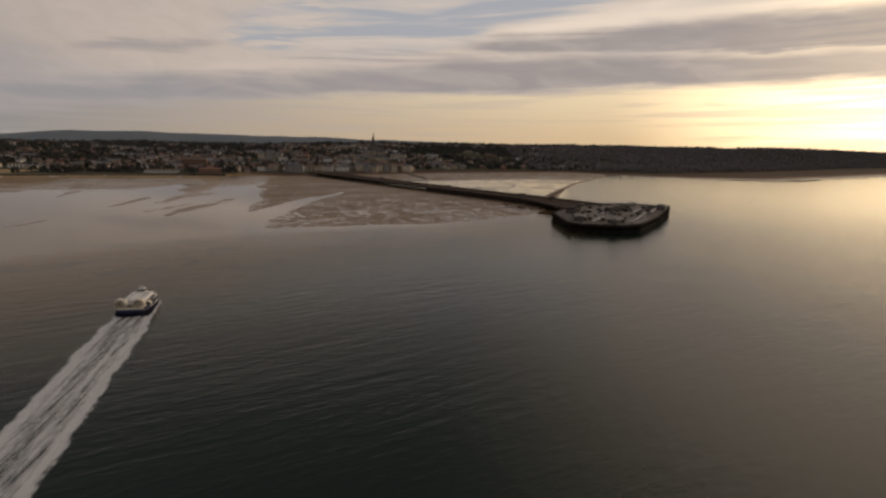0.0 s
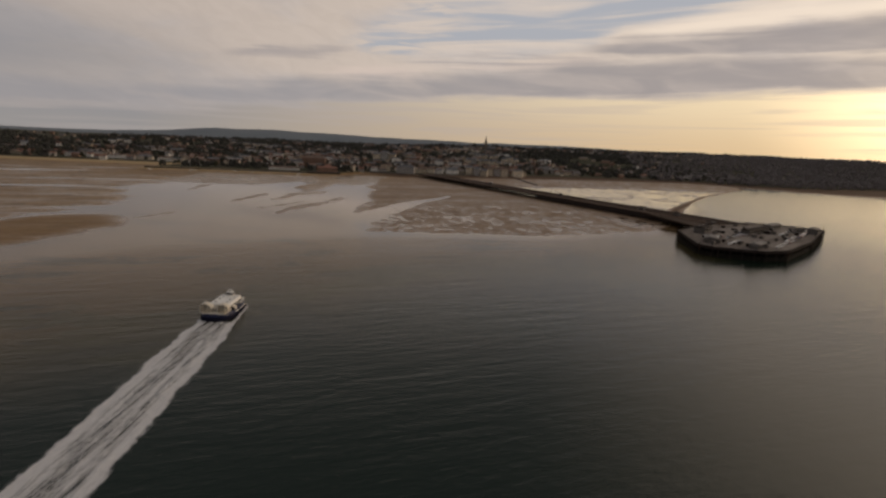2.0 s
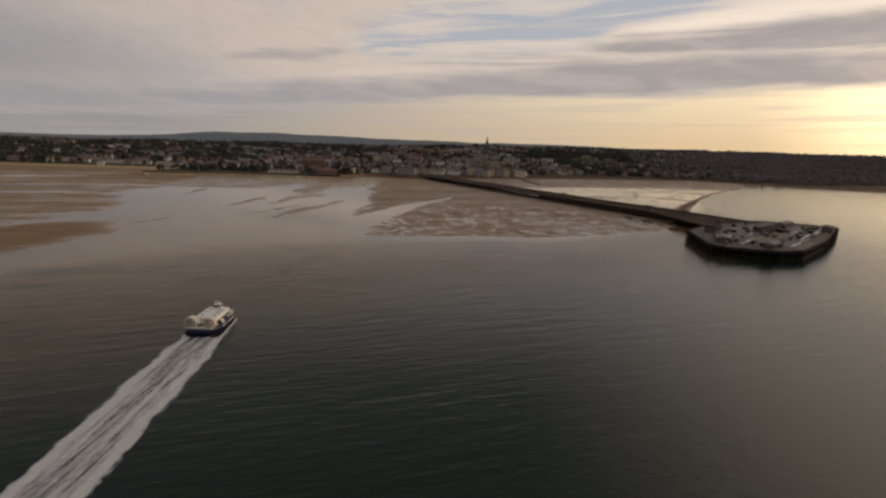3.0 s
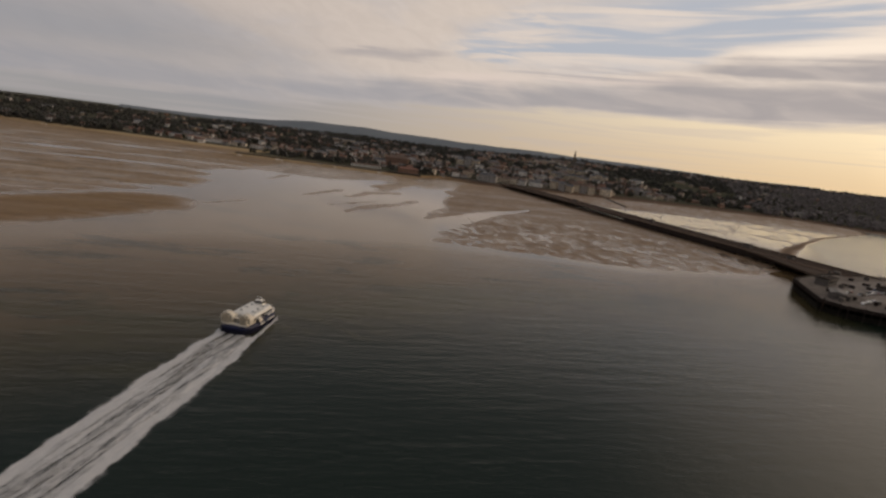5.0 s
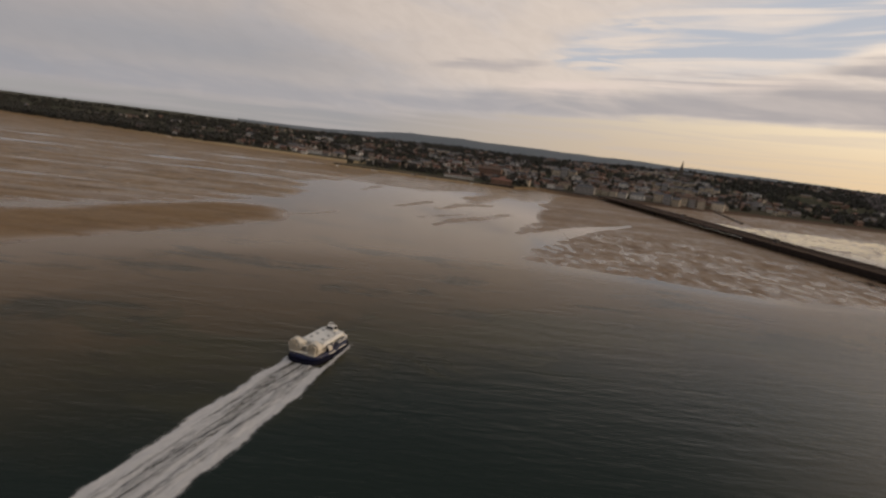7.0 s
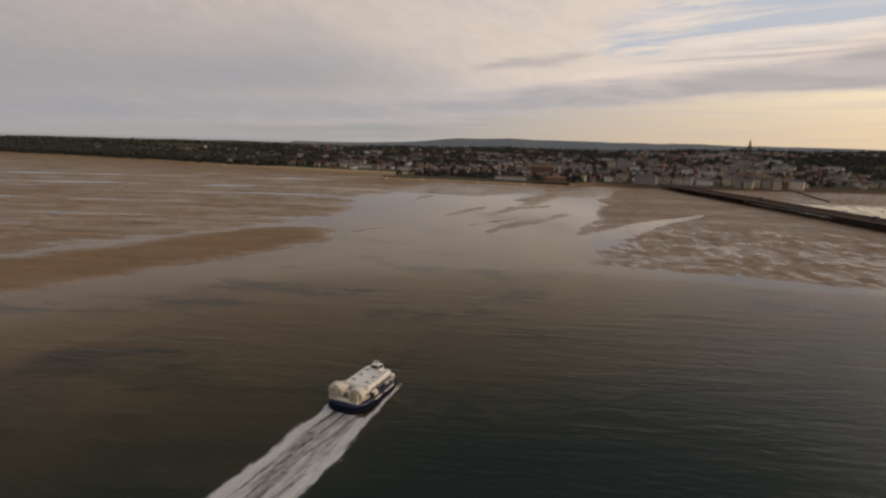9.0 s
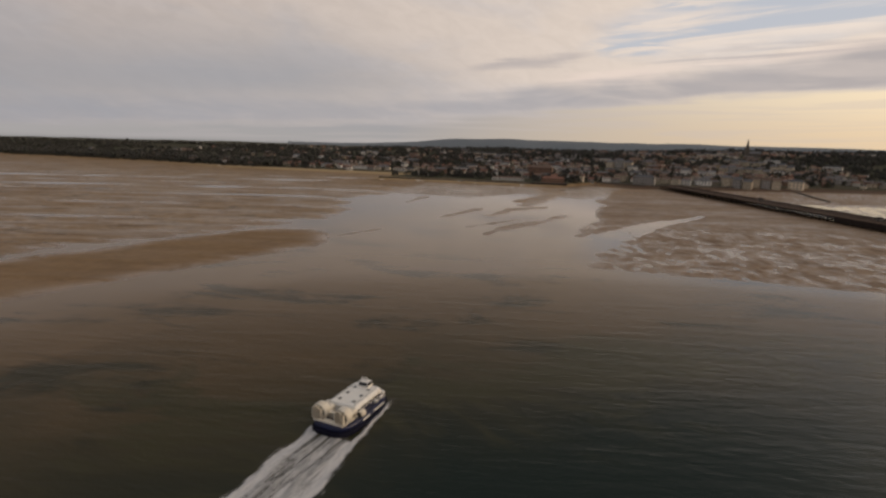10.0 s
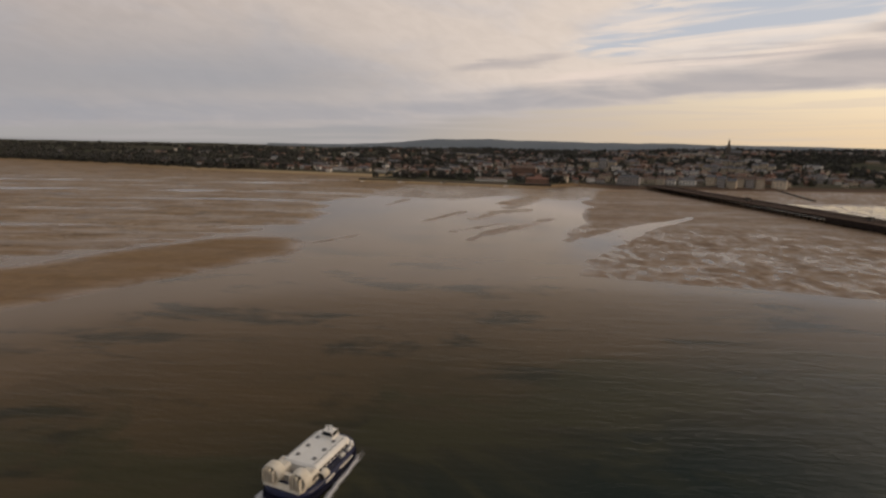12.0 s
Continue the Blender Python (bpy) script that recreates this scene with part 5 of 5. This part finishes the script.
big("villa", -187, 1858, 16, 39, 17, 10, 2.8, WALLS[1], ROOFS[0], "white villa near the hilltop church", 8, 3, "villa")
big("terrace", -146, 1656, -3, 52, 18, 21, 5.0, WALLS[0], ROOFS[0], "tall bright cream terrace above dark trees", 11, 5, "terrace")
big("terrace", -182, 1241, -1, 52, 18, 18, 4.9, WALLS[4], ROOFS[0], "buff stone seafront terrace above the beach", 11, 5, "terrace")
big("terrace", -141, 1278, 16, 51, 18, 18, 5.0, WALLS[4], ROOFS[1], "buff seafront terrace with brown tiled roof", 11, 5, "terrace")
big("villa", -94, 1313, -4, 24, 11, 17, 4.7, WALLS[0], ROOFS[0], "cream villa at the top of the beach", 5, 5, "villa")
big("villa", -48, 1820, -6, 41, 18, 11, 3.1, WALLS[1], ROOFS[0], "white villa among dark trees", 9, 3, "villa")
big("villa", -52, 1520, 12, 29, 13, 9, 2.6, WALLS[0], ROOFS[0], "cream villa at the edge of the woods", 6, 3, "villa")
big("villa", -1192, 1002, 34, 37, 17, 11, 3.0, WALLS[0], ROOFS[1], "cream villa in the western woods", 8, 3, "villa")
big("villa", -995, 964, 31, 32, 15, 8, 2.5, WALLS[1], ROOFS[0], "white villa at the top of the western beach", 7, 3, "villa")


def church(x, y):
    root = new("church")
    base = gz(x, y)
    root.matrix_world = pose(x, y, base, 0, 0, 25)
    part("tower", box(bmesh.new(), 0, 0, 11, 11, 11, 28, bevel=0.3), STONE, root)
    bm = bmesh.new()
    rings(bm, [[(5.4 * math.cos(math.pi * (i + 0.5) / 4), 5.4 * math.sin(math.pi * (i + 0.5) / 4), 25) for i in range(8)], [(0.35 * math.cos(math.pi * (i + 0.5) / 4), 0.25 * math.sin(math.pi * (i + 0.5) / 4), 55) for i in range(8)]])
    part("spire", bm, STONE, root, "tall tapering stone spire")
    for sx in (-1, 1):
        for sy in (-1, 1):
            part("pinnacle", tube(bmesh.new(), pose(sx * 4, sy * 4, 28), 0.9, 0.1, 8, 8), STONE, root)
    nave = part("nave", box(bmesh.new(), 20, 0, 5, 34, 14, 13), STONE, root)
    bm = bmesh.new()
    rings(bm, [[(px, -7.8, 11.5), (px, 7.8, 11.5), (px, 0, 19)] for px in (3, 37.6)])
    part("nave_roof", bm, ROOFS[0], root)
    for i in range(6):
        part("window", box(bmesh.new(), 7 + i * 5.4, -7.03, 6.5, 1.5, 0.12, 5), GLASS, nave)
    PLACED.append((x + 15, y, 30))
    return tagged(root, "grey stone church with a tall spire on the hilltop", "church")


church(-265, 1960)

# streets of houses stepping up the hill
made = 0
rows = []
for row in range(14):
    s0 = 26 + row * 34 + (row // 3) * 12
    x = -1420.0
    while x < 470:
        x += rng.uniform(14, 30)
        y = float(shore_y(x)) + (s0 + rng.uniform(-8, 8)) / 0.8
        if -735 < x < -400:
            y = max(y, 0.5 * (x + 735) * 0.45 + 1005 + row * 42 + rng.uniform(-8, 8))
        rows.append((x, y, row))
rng.shuffle(rows)
near_rows = [r for r in rows if r[2] < 9]
started = set()
for x, y, row in near_rows:
    if made >= 285:
        break
    density = 0.95 if -700 < x < -120 else ((0.5 if x > -1100 else 0.14) if x < -700 else (0.3 if x < 10 else 0.1))
    if rng.random() > density or not clear_of(x, y, 9):
        continue
    k = int(rng.integers(len(protos)))
    turn = TOWN_TURN + (15 if x > -300 else 0) + rng.uniform(-14, 14) + (90 if rng.random() < 0.15 else 0)
    m = pose(x, y, gz(x, y), 0, 0, turn)
    if k in started:
        copy_thing(protos[k], m)
    else:
        protos[k].matrix_world = m
        started.add(k)
    PLACED.append((x, y, 9))
    made += 1

# the many houses further up, joined as one scatter
HV, HF, RV, RF = [], [], [], []
GRIDCELL = {}
for x, y, r in PLACED:
    GRIDCELL.setdefault((int(x // 40), int(y // 40)), []).append((x, y, r))


def free_spot(x, y, r):
    i, j = int(x // 40), int(y // 40)
    for a in (-1, 0, 1):
        for b in (-1, 0, 1):
            for px, py, pr in GRIDCELL.get((i + a, j + b), ()):
                if (x - px) ** 2 + (y - py) ** 2 < (r + pr) ** 2:
                    return False
    GRIDCELL.setdefault((i, j), []).append((x, y, r))
    return True


cand = [(rng.uniform(-2100, 520), rng.uniform(40, 1050)) for _ in range(7200)]
for x, s in cand:
    y = float(shore_y(x)) + s / 0.8
    d = 0.42 * math.exp(-(((x + 360) / 400) ** 2)) + ((0.16 if x > -1150 else 0.05) if x < 0 else 0.05)
    if value_noise(np.array(x / 90), np.array(y / 90)) < -0.05 or rng.random() > d or len(HV) > 8 * 1300 or not free_spot(x, y, 7):
        continue
    z, t = gz(x, y), radians(TOWN_TURN + rng.uniform(-20, 20) + (90 if rng.random() < 0.2 else 0))
    w_, d_, h_ = rng.uniform(4, 9) if rng.random() < 0.8 else rng.uniform(9, 16), rng.uniform(4, 6), rng.uniform(5, 9)
    c, sn = math.cos(t), math.sin(t)
    put = lambda px, py, pz: (x + c * px - sn * py, y + sn * px + c * py, z + pz)
    o = len(HV)
    HV += [put(px, py, pz) for pz in (-3, h_) for px, py in ((-w_, -d_), (w_, -d_), (w_, d_), (-w_, d_))]
    HF += [(o, o + 1, o + 5, o + 4), (o + 1, o + 2, o + 6, o + 5), (o + 2, o + 3, o + 7, o + 6), (o + 3, o, o + 4, o + 7)]
    o = len(RV)
    RV += [put(px, py, h_) for px, py in ((-w_ - 0.4, -d_ - 0.4), (w_ + 0.4, -d_ - 0.4), (w_ + 0.4, d_ + 0.4), (-w_ - 0.4, d_ + 0.4))] + [put(-w_ - 0.4, 0, h_ + 3), put(w_ + 0.4, 0, h_ + 3)]
    RF += [(o, o + 1, o + 5, o + 4), (o + 2, o + 3, o + 4, o + 5), (o + 1, o + 2, o + 5), (o + 3, o, o + 4)]
far_walls = mesh_from("far_house_walls", HV, HF, island_paint("far_walls", [(0.40, 0.325, 0.235), (0.58, 0.53, 0.46), (0.19, 0.115, 0.08), (0.28, 0.24, 0.20), (0.33, 0.26, 0.18), (0.21, 0.13, 0.09)], 0.8))
far_roofs = mesh_from("far_house_roofs", RV, RF, island_paint("far_roofs", [(0.13, 0.12, 0.12), (0.16, 0.10, 0.075), (0.21, 0.11, 0.075), (0.15, 0.13, 0.125)], 0.7))
for o_, lab in ((far_walls, "pale rendered walls of many small houses on the hill"), (far_roofs, "slate and tile roofs of many small houses on the hill")):
    tagged(o_, lab, "houses", kind="stuff")

# ---------------------------------------------------------------- trees and woods
ICO = bmesh.new()
bmesh.ops.create_icosphere(ICO, subdivisions=1, radius=1.0)
ICO_V = np.array([v.co[:] for v in ICO.verts])
ICO_F = np.array([[v.index for v in f.verts] for f in ICO.faces])
ICO.free()


def clumps(n, spread_r, height, size):
    """Vertices and faces of a ragged crown: small lumps strewn in a rough dome."""
    vs, fs = [], []
    for k in range(n):
        a, r, h = rng.uniform(0, 6.283), spread_r * math.sqrt(rng.random()), rng.random()
        r *= 1.0 - 0.55 * h * h
        c = np.array([r * math.cos(a), r * math.sin(a), height * (0.28 + 0.68 * h)])
        q = rng.normal(size=(3, 3))
        u, _, vt = np.linalg.svd(q)
        v = (ICO_V * rng.uniform(0.6, 1.25, (len(ICO_V), 1)) * size * rng.uniform(0.6, 1.2, 3)) @ (u @ vt) + c
        fs.append(ICO_F + len(ICO_V) * k)
        vs.append(v)
    return np.concatenate(vs), np.concatenate(fs)


def tree(spread_r, height, label):
    root = new("tree")
    bm = bmesh.new()
    tube(bm, pose(0, 0, height * 0.2 - 0.5), 0.35, 0.2, height * 0.4 + 1, 8)
    for k in range(4):
        tube(bm, pose(0, 0, height * 0.36) @ pose(0, 0, 0, 38, 0, 90 * k + 20) @ pose(0, 0, height * 0.14), 0.16, 0.05, height * 0.3, 6)
    part("trunk", bm, BARK, root)
    v, f = clumps(34, spread_r, height, spread_r * 0.27)
    ob = mesh_from("crown", v.tolist(), f.tolist(), CROWN)
    ob.parent = root
    return tagged(root, label, "tree", "trees among the houses")


trees = [tree(4.2, 9, "small dark bushy tree among the houses"), tree(5.5, 12, "broad dark tree among the houses"), tree(4.0, 14, "tall dark tree among the houses")]
done, seen_k = 0, set()
for _ in range(3000):
    if done >= 150:
        break
    x = rng.uniform(-1150, 480)
    y = float(shore_y(x)) + rng.uniform(22, 330) / 0.8
    if not free_spot(x, y, 4):
        continue
    k = int(rng.integers(3))
    m = pose(x, y, gz(x, y), 0, 0, rng.uniform(0, 360))
    if k in seen_k:
        copy_thing(trees[k], m)
    else:
        trees[k].matrix_world = m
        seen_k.add(k)
    done += 1

WOOD = island_paint("dark_woodland", [(0.044, 0.042, 0.038), (0.054, 0.050, 0.045), (0.062, 0.054, 0.047), (0.040, 0.043, 0.034), (0.050, 0.049, 0.036)], 0.95, 0.012)
kinds = [clumps(9, 5.0, 11, 2.5), clumps(11, 6.5, 12, 2.9), clumps(8, 4.2, 13, 2.3), clumps(10, 5.6, 9, 2.6)]


# lighter copy of the wood colours: haze over the eastern slope is painted in
HAZED_WOOD = island_paint("haze_paled_woodland", [(0.153, 0.137, 0.134), (0.170, 0.147, 0.146), (0.178, 0.152, 0.147), (0.161, 0.142, 0.138), (0.157, 0.144, 0.134)], 0.95, 0.012)


def wood(name, label, spots, mat=WOOD):
    vs, fs, o = [], [], 0
    for x, y in spots:
        v, f = kinds[int(rng.integers(4))]
        t, k = rng.uniform(0, 6.283), rng.uniform(0.7, 1.3)
        c, sn = math.cos(t) * k, math.sin(t) * k
        p = np.stack([x + c * v[:, 0] - sn * v[:, 1], y + sn * v[:, 0] + c * v[:, 1], gz(x, y) - 1.5 + v[:, 2] * k], -1)
        vs.append(p)
        fs.append(f + o)
        o += len(v)
    ob = mesh_from(name, np.concatenate(vs).tolist(), np.concatenate(fs).tolist(), mat)
    return tagged(ob, label, "wood", kind="stuff")


def strew(n, x0, x1, s0, s1, keep=None, gap=4.0):
    out = []
    for _ in range(n):
        x = rng.uniform(x0, x1)
        y = float(shore_y(x)) + rng.uniform(s0, s1) / 0.8
        if (keep is None or keep(x, y)) and free_spot(x, y, gap):
            out.append((x, y))
    return out


wood("far_wood", "dark winter woodland along the western shore", strew(3600, -2500, -1080, 3, 160) + strew(1500, -4300, -2400, 3, 700, None, 6.0) + strew(3200, -2500, -900, 160, 1000, lambda x, y: value_noise(np.array(x / 130), np.array(y / 90)) < 0.08))
wood("far_wood", "bare woodland on the eastern shore slope, paled grey-brown for haze", strew(5200, 260, 1500, 3, 900) + strew(6500, 1500, 3900, 3, 480, None, 6.0), HAZED_WOOD)
wood("far_wood", "dark gardens and copses between the houses", strew(6800, -1150, 420, 22, 900, lambda x, y: value_noise(np.array(x / 90), np.array(y / 90)) < 0.16))
wood("far_wood", "dark tree line along the hilltop behind the town", strew(2600, -1500, 1200, 820, 1300))
